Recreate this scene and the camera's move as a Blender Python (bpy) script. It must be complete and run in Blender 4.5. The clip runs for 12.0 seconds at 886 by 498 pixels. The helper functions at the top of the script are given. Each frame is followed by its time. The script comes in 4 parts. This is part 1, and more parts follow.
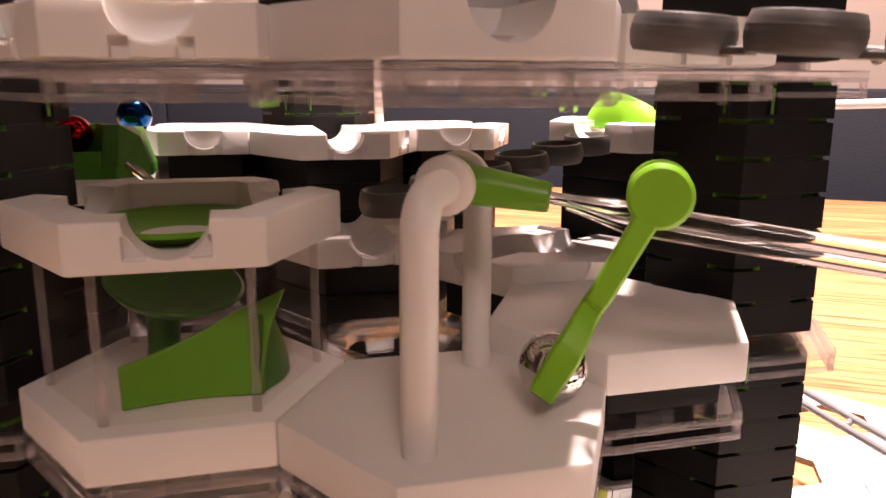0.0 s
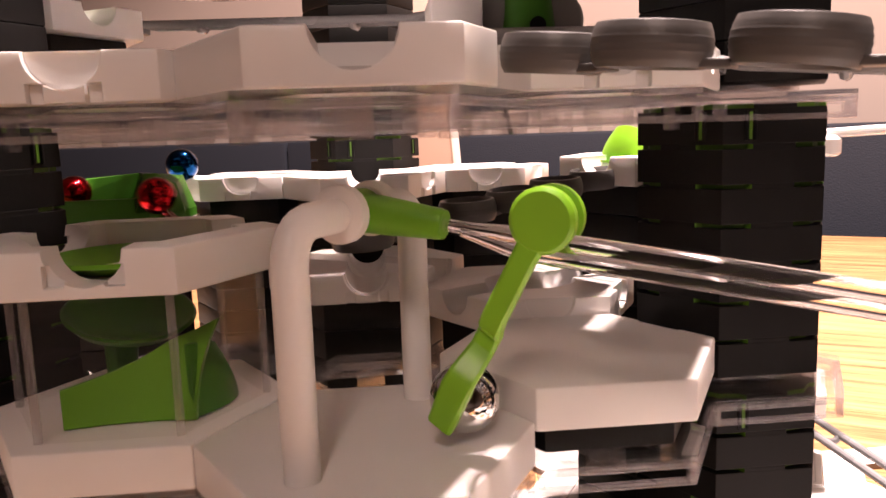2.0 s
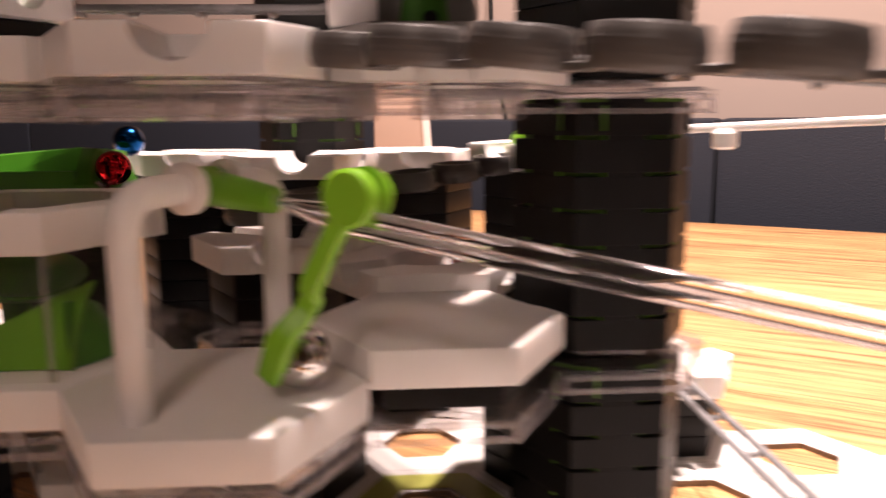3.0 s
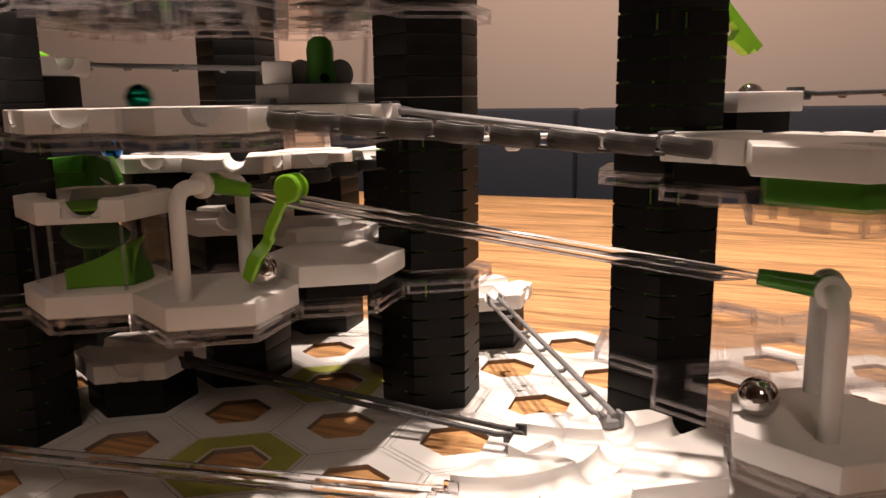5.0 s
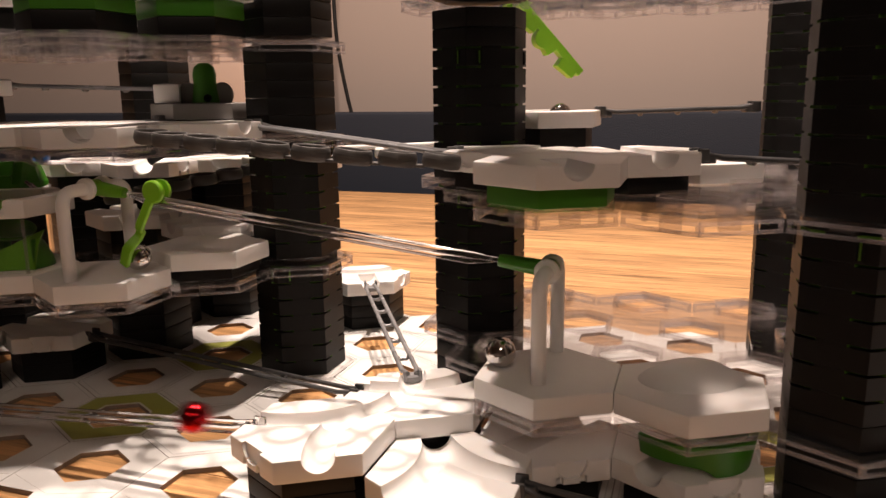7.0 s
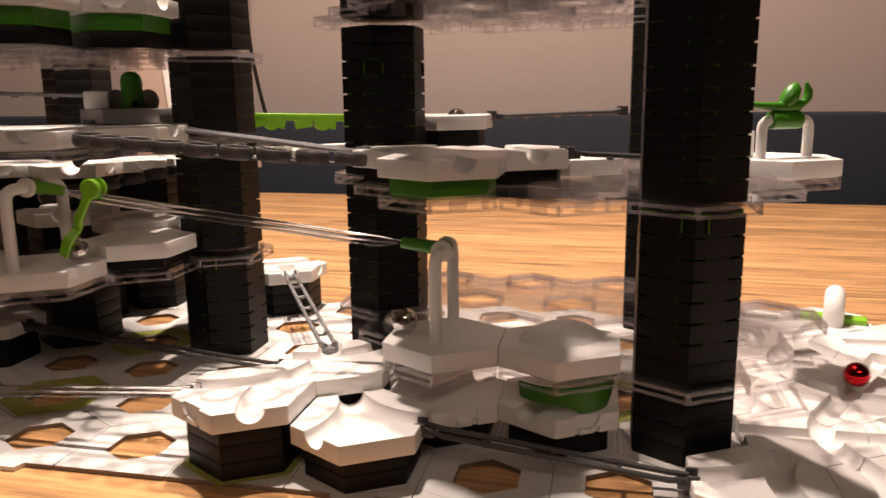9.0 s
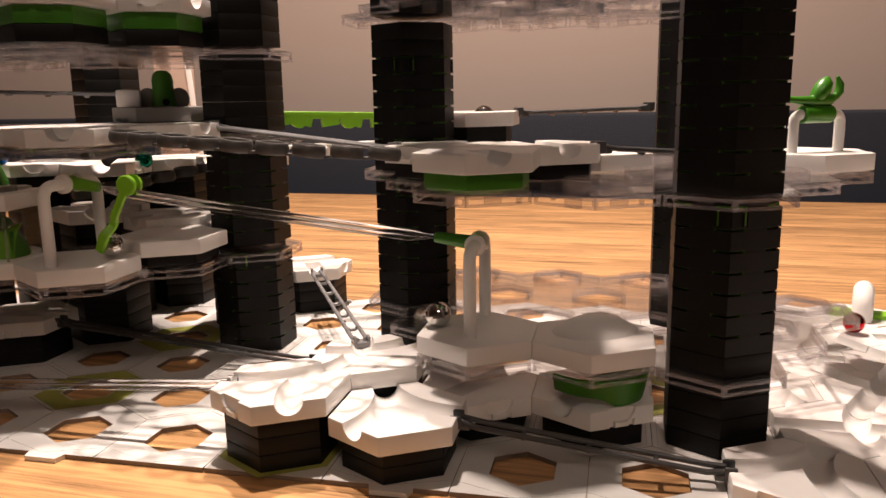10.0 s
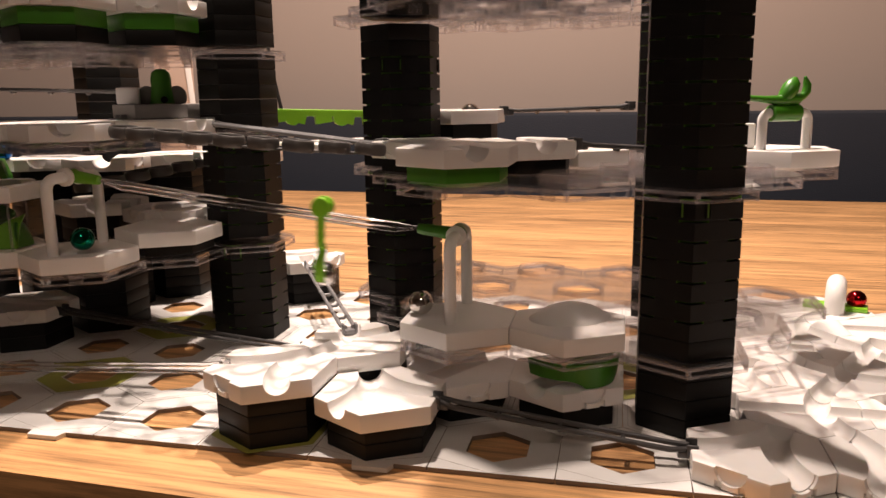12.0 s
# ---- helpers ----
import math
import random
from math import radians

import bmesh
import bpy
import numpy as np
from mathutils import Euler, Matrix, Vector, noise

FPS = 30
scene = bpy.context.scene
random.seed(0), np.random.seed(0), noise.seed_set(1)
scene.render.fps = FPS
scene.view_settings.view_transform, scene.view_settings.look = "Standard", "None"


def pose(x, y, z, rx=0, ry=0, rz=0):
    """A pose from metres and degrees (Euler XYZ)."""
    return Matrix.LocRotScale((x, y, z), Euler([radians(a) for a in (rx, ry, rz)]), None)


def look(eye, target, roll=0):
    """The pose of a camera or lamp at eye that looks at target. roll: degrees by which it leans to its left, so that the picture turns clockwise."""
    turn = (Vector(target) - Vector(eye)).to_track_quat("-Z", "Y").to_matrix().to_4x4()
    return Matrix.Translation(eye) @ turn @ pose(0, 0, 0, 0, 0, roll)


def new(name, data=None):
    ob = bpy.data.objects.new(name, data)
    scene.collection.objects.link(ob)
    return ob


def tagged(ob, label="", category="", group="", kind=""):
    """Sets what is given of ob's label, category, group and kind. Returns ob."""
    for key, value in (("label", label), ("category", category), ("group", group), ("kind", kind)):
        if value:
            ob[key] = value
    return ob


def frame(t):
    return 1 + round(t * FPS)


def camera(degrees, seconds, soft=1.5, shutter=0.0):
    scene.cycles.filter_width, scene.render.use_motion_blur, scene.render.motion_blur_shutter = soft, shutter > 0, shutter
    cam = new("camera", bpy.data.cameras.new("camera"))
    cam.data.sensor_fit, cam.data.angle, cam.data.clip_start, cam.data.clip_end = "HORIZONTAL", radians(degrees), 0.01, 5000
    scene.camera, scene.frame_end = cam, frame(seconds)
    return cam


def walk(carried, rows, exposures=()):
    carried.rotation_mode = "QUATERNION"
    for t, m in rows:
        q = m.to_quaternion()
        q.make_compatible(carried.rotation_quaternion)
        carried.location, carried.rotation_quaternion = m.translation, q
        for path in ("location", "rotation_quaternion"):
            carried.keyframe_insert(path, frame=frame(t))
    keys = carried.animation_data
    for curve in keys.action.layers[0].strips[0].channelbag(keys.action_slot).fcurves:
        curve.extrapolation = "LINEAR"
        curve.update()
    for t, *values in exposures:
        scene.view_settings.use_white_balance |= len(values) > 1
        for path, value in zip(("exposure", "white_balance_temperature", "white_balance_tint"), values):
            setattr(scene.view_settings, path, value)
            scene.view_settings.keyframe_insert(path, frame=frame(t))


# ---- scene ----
cam = camera(59.98, 12.0, shutter=0.5)
PATH = [
    (0, (-0.0834, -0.1005, 0.1332), (0.4199, 1.7870, -0.2957), 0.27),
    (0.5, (-0.0703, -0.0945, 0.1270), (0.3543, 1.8175, -0.2781), -0.25),
    (1, (-0.0650, -0.0982, 0.1322), (0.2415, 1.8519, -0.1887), -0.87),
    (1.5, (-0.0555, -0.1041, 0.1353), (0.1877, 1.8592, -0.1591), -1.66),
    (2, (-0.0442, -0.1088, 0.1291), (0.1270, 1.8616, -0.1680), -1.95),
    (2.5, (-0.0406, -0.1108, 0.1273), (0.1015, 1.8635, -0.1589), -1.94),
    (3, (-0.0110, -0.1270, 0.1292), (0.1238, 1.8394, -0.2099), -0.43),
    (3.2, (0.0067, -0.1448, 0.1352), (0.2157, 1.8135, -0.2135), 0.07),
    (4.8, (-0.0146, -0.2716, 0.1459), (0.3564, 1.6571, -0.2316), -0.92),
    (5, (-0.0164, -0.2793, 0.1479), (0.3602, 1.6456, -0.2432), -0.85),
    (5.5, (-0.0081, -0.2927, 0.1494), (0.3762, 1.6289, -0.2502), -0.51),
    (6, (0.0109, -0.3088, 0.1500), (0.4031, 1.6098, -0.2560), -0.41),
    (6.5, (0.0300, -0.3415, 0.1549), (0.4214, 1.5783, -0.2466), -0.47),
    (7, (0.0405, -0.3645, 0.1582), (0.4411, 1.5541, -0.2397), -0.73),
    (7.5, (0.0584, -0.3891, 0.1606), (0.5583, 1.5077, -0.2294), 0.05),
    (7.7, (0.0763, -0.4075, 0.1608), (0.6887, 1.4547, -0.2360), 0.69),
    (9.5, (0.0214, -0.4208, 0.1606), (0.6162, 1.4478, -0.2328), -1.09),
    (10, (0.0211, -0.4202, 0.1577), (0.5995, 1.4543, -0.2322), -1.01),
    (10.5, (0.0275, -0.4186, 0.1547), (0.5904, 1.4594, -0.2404), -0.93),
    (11, (0.0351, -0.4368, 0.1575), (0.6052, 1.4393, -0.2365), -0.73),
    (11.5, (0.0217, -0.4382, 0.1563), (0.5917, 1.4380, -0.2377), -0.90),
    (12, (0.0247, -0.4417, 0.1568), (0.5981, 1.4342, -0.2337), -0.82),
]
walk(cam, [(t, look(eye, target, roll)) for t, eye, target, roll in PATH], [(0.0, 1.16, 6420, 22), (2.6, 1.13, 6420, 22), (3.0, 0.85, 6420, 20), (3.2, 0.66, 6450, 17), (4.8, 0.05, 6500, 10), (5.5, 0.0, 6500, 10), (12.0, 0.0, 6500, 10)])

# ---- world and light ----
world = bpy.data.worlds.new("world")
scene.world = world
world.use_nodes = True
bg = world.node_tree.nodes["Background"]
bg.inputs[0].default_value = (1.0, 0.72, 0.5, 1)
bg.inputs[1].default_value = 0.014


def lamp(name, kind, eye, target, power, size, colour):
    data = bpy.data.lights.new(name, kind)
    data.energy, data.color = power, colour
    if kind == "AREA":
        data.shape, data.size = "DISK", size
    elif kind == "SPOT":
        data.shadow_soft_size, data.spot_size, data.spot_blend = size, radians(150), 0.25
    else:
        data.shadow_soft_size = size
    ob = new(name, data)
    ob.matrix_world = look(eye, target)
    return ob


for x, y, power in ((0.09, 0.10, 52.0), (0.20, 0.33, 70.0)):
    lamp("pendant_light", "SPOT", (x, y, 1.10), (x, y + 0.001, 0.0), power, 0.018, (1.0, 0.805, 0.69))
# unseen fill from behind the camera, added to lift the front faces
lamp("front_fill_light", "AREA", (-0.3, -1.9, 1.75), (0.1, 0.2, 0.0), 8.6, 0.5, (1.0, 0.77, 0.62))

scene.cycles.transparent_max_bounces = 48

# ---- materials ----


def material(name):
    m = bpy.data.materials.new(name)
    m.use_nodes = True
    nt = m.node_tree
    return m, nt, nt.nodes["Principled BSDF"]


def link(nt, a, b):
    nt.links.new(a, b)


def noise_node(nt, scale, detail=4.0, rough=0.55, coord="Object", stretch=None):
    tc = nt.nodes.new("ShaderNodeTexCoord")
    n = nt.nodes.new("ShaderNodeTexNoise")
    n.inputs["Scale"].default_value, n.inputs["Detail"].default_value, n.inputs["Roughness"].default_value = scale, detail, rough
    if stretch:
        mp = nt.nodes.new("ShaderNodeMapping")
        mp.inputs["Scale"].default_value = stretch
        link(nt, tc.outputs[coord], mp.inputs[0])
        link(nt, mp.outputs[0], n.inputs["Vector"])
    else:
        link(nt, tc.outputs[coord], n.inputs["Vector"])
    return n


def ramp(nt, src, stops):
    r = nt.nodes.new("ShaderNodeValToRGB")
    els = r.color_ramp.elements
    while len(els) < len(stops):
        els.new(0.5)
    for e, (p, c) in zip(els, stops):
        e.position, e.color = p, (*c, 1)
    link(nt, src, r.inputs[0])
    return r


def plastic(name, colour, rough=0.4, vary=0.08, bump=0.04, scale=900.0, metal=0.0, sss=0.0, edge=0.0004, spec=0.5):
    """Moulded plastic with faint mottling, fine texture and softened edges."""
    m, nt, b = material(name)
    lo, hi = [c * (1 - vary) for c in colour], [min(1, c * (1 + vary)) for c in colour]
    big = noise_node(nt, 45.0, 3.0)
    col = ramp(nt, big.outputs["Fac"], [(0.3, lo), (0.7, hi)])
    link(nt, col.outputs[0], b.inputs["Base Color"])
    fine = noise_node(nt, scale, 3.0)
    rr = nt.nodes.new("ShaderNodeMapRange")
    rr.inputs["To Min"].default_value, rr.inputs["To Max"].default_value = rough * 0.85, min(1, rough * 1.2)
    link(nt, big.outputs["Fac"], rr.inputs["Value"])
    link(nt, rr.outputs[0], b.inputs["Roughness"])
    bp = nt.nodes.new("ShaderNodeBump")
    bp.inputs["Strength"].default_value, bp.inputs["Distance"].default_value = bump, 0.0004
    link(nt, fine.outputs["Fac"], bp.inputs["Height"])
    if edge:
        bv = nt.nodes.new("ShaderNodeBevel")
        bv.samples = 4
        bv.inputs["Radius"].default_value = edge
        link(nt, bv.outputs[0], bp.inputs["Normal"])
    link(nt, bp.outputs[0], b.inputs["Normal"])
    b.inputs["Metallic"].default_value = metal
    b.inputs["Specular IOR Level"].default_value = spec
    if sss:
        b.inputs["Subsurface Weight"].default_value = sss
        b.inputs["Subsurface Radius"].default_value = (1.0, 0.75, 0.55)
        b.inputs["Subsurface Scale"].default_value = 0.002
    return m


WHITE = plastic("white_plastic", (0.78, 0.76, 0.74), 0.38, 0.03, 0.03, sss=0.12)
BLACK = plastic("black_plastic", (0.0060, 0.0058, 0.0057), 0.5, 0.3, 0.10, 700.0, spec=0.2)
GREY = plastic("dark_grey_plastic", (0.055, 0.054, 0.055), 0.36, 0.15, 0.06)
CUPGREY = plastic("cup_grey_plastic", (0.085, 0.080, 0.077), 0.42, 0.15, 0.10, 500.0)
RAILGREY = plastic("grey_rail_plastic", (0.20, 0.20, 0.205), 0.26, 0.12, 0.04)
PALEGREY = plastic("pale_grey_plastic", (0.24, 0.23, 0.22), 0.45, 0.06, 0.05)
GREEN = plastic("green_plastic", (0.125, 0.35, 0.012), 0.35, 0.06, 0.03, sss=0.15)
SLOTGREEN = plastic("slot_green_plastic", (0.075, 0.20, 0.008), 0.5, 0.1, 0.03, edge=0)
# darker copy of the green; the ball catcher's shade is put into it
DEEPGREEN = plastic("deep_green_plastic", (0.045, 0.20, 0.010), 0.35, 0.08, 0.03, sss=0.1)
NEON = plastic("bright_green_plastic", (0.22, 0.52, 0.02), 0.35, 0.05, 0.03, sss=0.2)


def clear_plastic():
    """Solid clear bars."""
    m, nt, b = material("clear_plastic")
    b.inputs["Base Color"].default_value = (0.97, 0.96, 0.97, 1)
    b.inputs["Transmission Weight"].default_value = 1.0
    b.inputs["IOR"].default_value = 1.46
    n = noise_node(nt, 60.0, 3.0)
    rr = nt.nodes.new("ShaderNodeMapRange")
    rr.inputs["To Min"].default_value, rr.inputs["To Max"].default_value = 0.02, 0.10
    link(nt, n.outputs["Fac"], rr.inputs["Value"])
    link(nt, rr.outputs[0], b.inputs["Roughness"])
    return m


def thin_clear(name, tint, haze, gloss, fall=5.0):
    """Thin clear sheet: lets light straight through, with gloss and a little haze."""
    m, nt, b = material(name)
    nt.nodes.remove(b)
    out = nt.nodes["Material Output"]
    tr = nt.nodes.new("ShaderNodeBsdfTransparent")
    tr.inputs[0].default_value = (*tint, 1)
    gl = nt.nodes.new("ShaderNodeBsdfGlossy")
    n = noise_node(nt, 80.0, 3.0)
    rr = nt.nodes.new("ShaderNodeMapRange")
    rr.inputs["To Min"].default_value, rr.inputs["To Max"].default_value = 0.012, 0.035
    link(nt, n.outputs["Fac"], rr.inputs["Value"])
    link(nt, rr.outputs[0], gl.inputs["Roughness"])
    lw = nt.nodes.new("ShaderNodeLayerWeight")
    pw = nt.nodes.new("ShaderNodeMath")
    pw.operation = "POWER"
    pw.inputs[1].default_value = fall
    link(nt, lw.outputs["Facing"], pw.inputs[0])
    fr = nt.nodes.new("ShaderNodeMapRange")
    fr.inputs["To Min"].default_value, fr.inputs["To Max"].default_value = gloss
    link(nt, pw.outputs[0], fr.inputs["Value"])
    df = nt.nodes.new("ShaderNodeBsdfDiffuse")
    df.inputs[0].default_value = (0.85, 0.82, 0.84, 1)
    tl = nt.nodes.new("ShaderNodeBsdfTranslucent")
    tl.inputs[0].default_value = (0.85, 0.82, 0.84, 1)
    hz = nt.nodes.new("ShaderNodeMixShader")
    hz.inputs[0].default_value = 0.5
    link(nt, df.outputs[0], hz.inputs[1])
    link(nt, tl.outputs[0], hz.inputs[2])
    m1, m2 = nt.nodes.new("ShaderNodeMixShader"), nt.nodes.new("ShaderNodeMixShader")
    m1.inputs[0].default_value = haze
    link(nt, tr.outputs[0], m1.inputs[1])
    link(nt, hz.outputs[0], m1.inputs[2])
    link(nt, fr.outputs[0], m2.inputs[0])
    link(nt, m1.outputs[0], m2.inputs[1])
    link(nt, gl.outputs[0], m2.inputs[2])
    link(nt, m2.outputs[0], out.inputs["Surface"])
    return m


SHEET = thin_clear("clear_sheet", (0.985, 0.977, 0.974), 0.010, (0.02, 0.92), 2.8)
PANE = thin_clear("clear_pane", (0.98, 0.975, 0.97), 0.004, (0.012, 0.12))
# white haze in the rims imitates the light their edges refract
RIM = thin_clear("clear_rim", (0.94, 0.925, 0.93), 0.13, (0.08, 0.75))
SOCKET = thin_clear("clear_socket", (0.95, 0.935, 0.93), 0.07, (0.08, 0.80))
CLEAR = clear_plastic()


def metal(name, colour, rough=0.05):
    m, nt, b = material(name)
    b.inputs["Metallic"].default_value = 1.0
    n = noise_node(nt, 300.0, 4.0)
    c = ramp(nt, n.outputs["Fac"], [(0.35, [v * 0.9 for v in colour]), (0.7, colour)])
    link(nt, c.outputs[0], b.inputs["Base Color"])
    rr = nt.nodes.new("ShaderNodeMapRange")
    rr.inputs["To Min"].default_value, rr.inputs["To Max"].default_value = rough * 0.5, rough * 2.0
    link(nt, n.outputs["Fac"], rr.inputs["Value"])
    link(nt, rr.outputs[0], b.inputs["Roughness"])
    return m


STEEL = metal("polished_steel", (0.62, 0.60, 0.58), 0.05)
RED = metal("red_anodised", (0.46, 0.012, 0.016), 0.10)
BLUE = metal("blue_anodised", (0.004, 0.045, 0.15), 0.10)
GREENBALL = metal("green_anodised", (0.005, 0.16, 0.10), 0.10)


def wood_material(name, tone):
    """Oak strips running along x, with grain, flecks and board-to-board change."""
    m, nt, b = material(name)
    grain = noise_node(nt, 9.0, 8.0, 0.68, "Object", (1.0, 22.0, 10.0))
    fine = noise_node(nt, 40.0, 6.0, 0.72, "Object", (0.35, 12.0, 10.0))
    mix = nt.nodes.new("ShaderNodeMath")
    mix.operation = "MULTIPLY_ADD"
    link(nt, fine.outputs["Fac"], mix.inputs[0])
    mix.inputs[1].default_value = 0.6
    link(nt, grain.outputs["Fac"], mix.inputs[2])
    info = nt.nodes.new("ShaderNodeObjectInfo")
    # each board starts at its own place in the grain
    for n in (grain, fine):
        old = n.inputs["Vector"].links[0].from_socket
        shift, size = nt.nodes.new("ShaderNodeVectorMath"), nt.nodes.new("ShaderNodeVectorMath")
        size.operation = "SCALE"
        size.inputs[0].default_value = (31.0, 17.0, 9.0)
        link(nt, info.outputs["Random"], size.inputs["Scale"])
        link(nt, old, shift.inputs[0])
        link(nt, size.outputs[0], shift.inputs[1])
        link(nt, shift.outputs[0], n.inputs["Vector"])
    add = nt.nodes.new("ShaderNodeMath")
    add.operation = "MULTIPLY_ADD"
    link(nt, info.outputs["Random"], add.inputs[0])
    add.inputs[1].default_value = 0.10
    link(nt, mix.outputs[0], add.inputs[2])
    d = [c * 0.34 for c in tone]
    mid = [c * 0.76 for c in tone]
    hi = [min(1, c * 1.32) for c in tone]
    col = ramp(nt, add.outputs[0], [(0.68, d), (0.78, mid), (0.87, tone), (0.97, hi)])
    link(nt, col.outputs[0], b.inputs["Base Color"])
    b.inputs["Roughness"].default_value = 0.36
    bp = nt.nodes.new("ShaderNodeBump")
    bp.inputs["Strength"].default_value, bp.inputs["Distance"].default_value = 0.25, 0.0006
    link(nt, mix.outputs[0], bp.inputs["Height"])
    link(nt, bp.outputs[0], b.inputs["Normal"])
    return m


WOOD = wood_material("oak_table", (0.55, 0.302, 0.130))


def board_material():
    """Coated white card of the base sheets, slightly soiled."""
    m, nt, b = material("white_card")
    n = noise_node(nt, 30.0, 5.0)
    col = ramp(nt, n.outputs["Fac"], [(0.25, (0.60, 0.59, 0.57)), (0.7, (0.72, 0.71, 0.69))])
    link(nt, col.outputs[0], b.inputs["Base Color"])
    b.inputs["Roughness"].default_value = 0.45
    f = noise_node(nt, 500.0, 2.0)
    bp = nt.nodes.new("ShaderNodeBump")
    bp.inputs["Strength"].default_value, bp.inputs["Distance"].default_value = 0.05, 0.0004
    link(nt, f.outputs["Fac"], bp.inputs["Height"])
    link(nt, bp.outputs[0], b.inputs["Normal"])
    return m


CARD = board_material()
CARDEDGE = plastic("cut_card_edge", (0.22, 0.17, 0.13), 0.8, 0.15, 0.05, edge=0)
LIME = plastic("lime_print", (0.33, 0.35, 0.07), 0.5, 0.1, 0.02, edge=0)
LINE = plastic("grey_print", (0.44, 0.44, 0.43), 0.5, 0.1, 0.02, edge=0)


def wall_material(name, colour, scale=25.0, bump=0.15):
    m, nt, b = material(name)
    n = noise_node(nt, scale, 6.0)
    big = noise_node(nt, 1.3, 3.0)
    col = ramp(nt, big.outputs["Fac"], [(0.3, [c * 0.93 for c in colour]), (0.7, colour)])
    link(nt, col.outputs[0], b.inputs["Base Color"])
    b.inputs["Roughness"].default_value = 0.85
    bp = nt.nodes.new("ShaderNodeBump")
    bp.inputs["Strength"].default_value, bp.inputs["Distance"].default_value = bump, 0.002
    link(nt, n.outputs["Fac"], bp.inputs["Height"])
    link(nt, bp.outputs[0], b.inputs["Normal"])
    return m


PALE = wall_material("pale_board", (0.42, 0.31, 0.25))
WALL = wall_material("cream_wall", (0.255, 0.205, 0.177))
NAVY = wall_material("navy_cloth", (0.004, 0.007, 0.015), 400.0, 0.4)
FLOOR = wall_material("dark_floor", (0.10, 0.07, 0.05))

# ---- mesh helpers ----
P = 0.055
COL = 0.8660254 * P
TILE_R, TILE_H, SEG = 0.0316, 0.0088, 0.0092
TOWER_R = 0.0247


def at(c, r):
    """The centre of cell (c, r) of the six-sided grid; odd columns have half rows."""
    return Vector((c * COL, r * P, 0))


def corner(i, radius):
    return Vector((radius * math.cos(radians(60 * i)), radius * math.sin(radians(60 * i)), 0))


def mesh_of(bm, name, smooth=35):
    bmesh.ops.recalc_face_normals(bm, faces=bm.faces[:])
    me = bpy.data.meshes.new(name)
    bm.to_mesh(me)
    bm.free()
    if smooth:
        me.shade_smooth()
        me.set_sharp_from_angle(angle=radians(smooth))
    return me


def part(name, bm, mat, parent=None, label="", m=None, smooth=35):
    me = bm if isinstance(bm, bpy.types.Mesh) else mesh_of(bm, name, smooth)
    if mat and not me.materials:
        me.materials.append(mat)
    ob = new(name, me)
    if parent:
        ob.parent = parent
    if m is not None:
        ob.matrix_basis = m
    if label:
        ob["label"] = label
    return ob


def thing(name, place, label, category, group="", turn=0, kind=""):
    ob = new(name)
    ob.empty_display_size = 0.005
    ob.matrix_basis = pose(*place, 0, 0, turn)
    return tagged(ob, label, category, group, kind)


def prism(bm, radius, z0, z1, bevel=0.0006, n=6, m=None, start=0.0, taper=1.0):
    """A prism with n sides and softened edges."""
    made = bmesh.ops.create_cone(bm, cap_ends=True, segments=n, radius1=radius, radius2=radius * taper, depth=z1 - z0)["verts"]
    turn = Matrix.Rotation(radians(start), 4, "Z")
    # create_cone puts its first corner on the y axis
    bmesh.ops.transform(bm, matrix=Matrix.Translation((0, 0, (z0 + z1) / 2)) @ turn, verts=made)
    edges = list({e for v in made for e in v.link_edges})
    if bevel:
        out = bmesh.ops.bevel(bm, geom=edges, offset=bevel, segments=2, affect="EDGES", profile=0.6)
        made = list({v for f in out["faces"] for v in f.verts} | {v for v in made if v.is_valid})
    if m is not None:
        bmesh.ops.transform(bm, matrix=m, verts=made)
    return made


HEXTURN = 0.0
_b = bmesh.new()
_v = bmesh.ops.create_cone(_b, cap_ends=True, segments=6, radius1=1, radius2=1, depth=1)["verts"]
HEXTURN = -math.degrees(math.atan2(_v[0].co.y, _v[0].co.x)) % 60
_b.free()


def hexagon(bm, radius, z0, z1, bevel=0.0006, m=None):
    return prism(bm, radius, z0, z1, bevel, 6, m, HEXTURN)


def box(bm, size, centre, bevel=0.0, m=None):
    made = bmesh.ops.create_cube(bm, size=1.0)["verts"]
    bmesh.ops.transform(bm, matrix=Matrix.LocRotScale(centre, None, size), verts=made)
    if bevel:
        edges = list({e for v in made for e in v.link_edges})
        out = bmesh.ops.bevel(bm, geom=edges, offset=bevel, segments=2, affect="EDGES", profile=0.6)
        made = list({v for f in out["faces"] for v in f.verts})
    if m is not None:
        bmesh.ops.transform(bm, matrix=m, verts=made)
    return made


def tube(bm, points, radius, n=16, caps=True):
    """A round bar swept along points; radius may be one number or one for each point."""
    pts = [Vector(p) for p in points]
    rad = radius if isinstance(radius, (list, tuple)) else [radius] * len(pts)
    rings, up = [], None
    for i, p in enumerate(pts):
        d = (pts[min(i + 1, len(pts) - 1)] - pts[max(i - 1, 0)]).normalized()
        if up is None:
            up = d.orthogonal().normalized()
        side = d.cross(up).normalized()
        up = side.cross(d).normalized()
        rings.append([bm.verts.new(p + rad[i] * (math.cos(a) * up + math.sin(a) * side)) for a in [2 * math.pi * k / n for k in range(n)]])
    for a, b in zip(rings, rings[1:]):
        for k in range(n):
            bm.faces.new((a[k], a[(k + 1) % n], b[(k + 1) % n], b[k]))
    if caps:
        bm.faces.new(rings[0][::-1])
        bm.faces.new(rings[-1])
    return [v for r in rings for v in r]


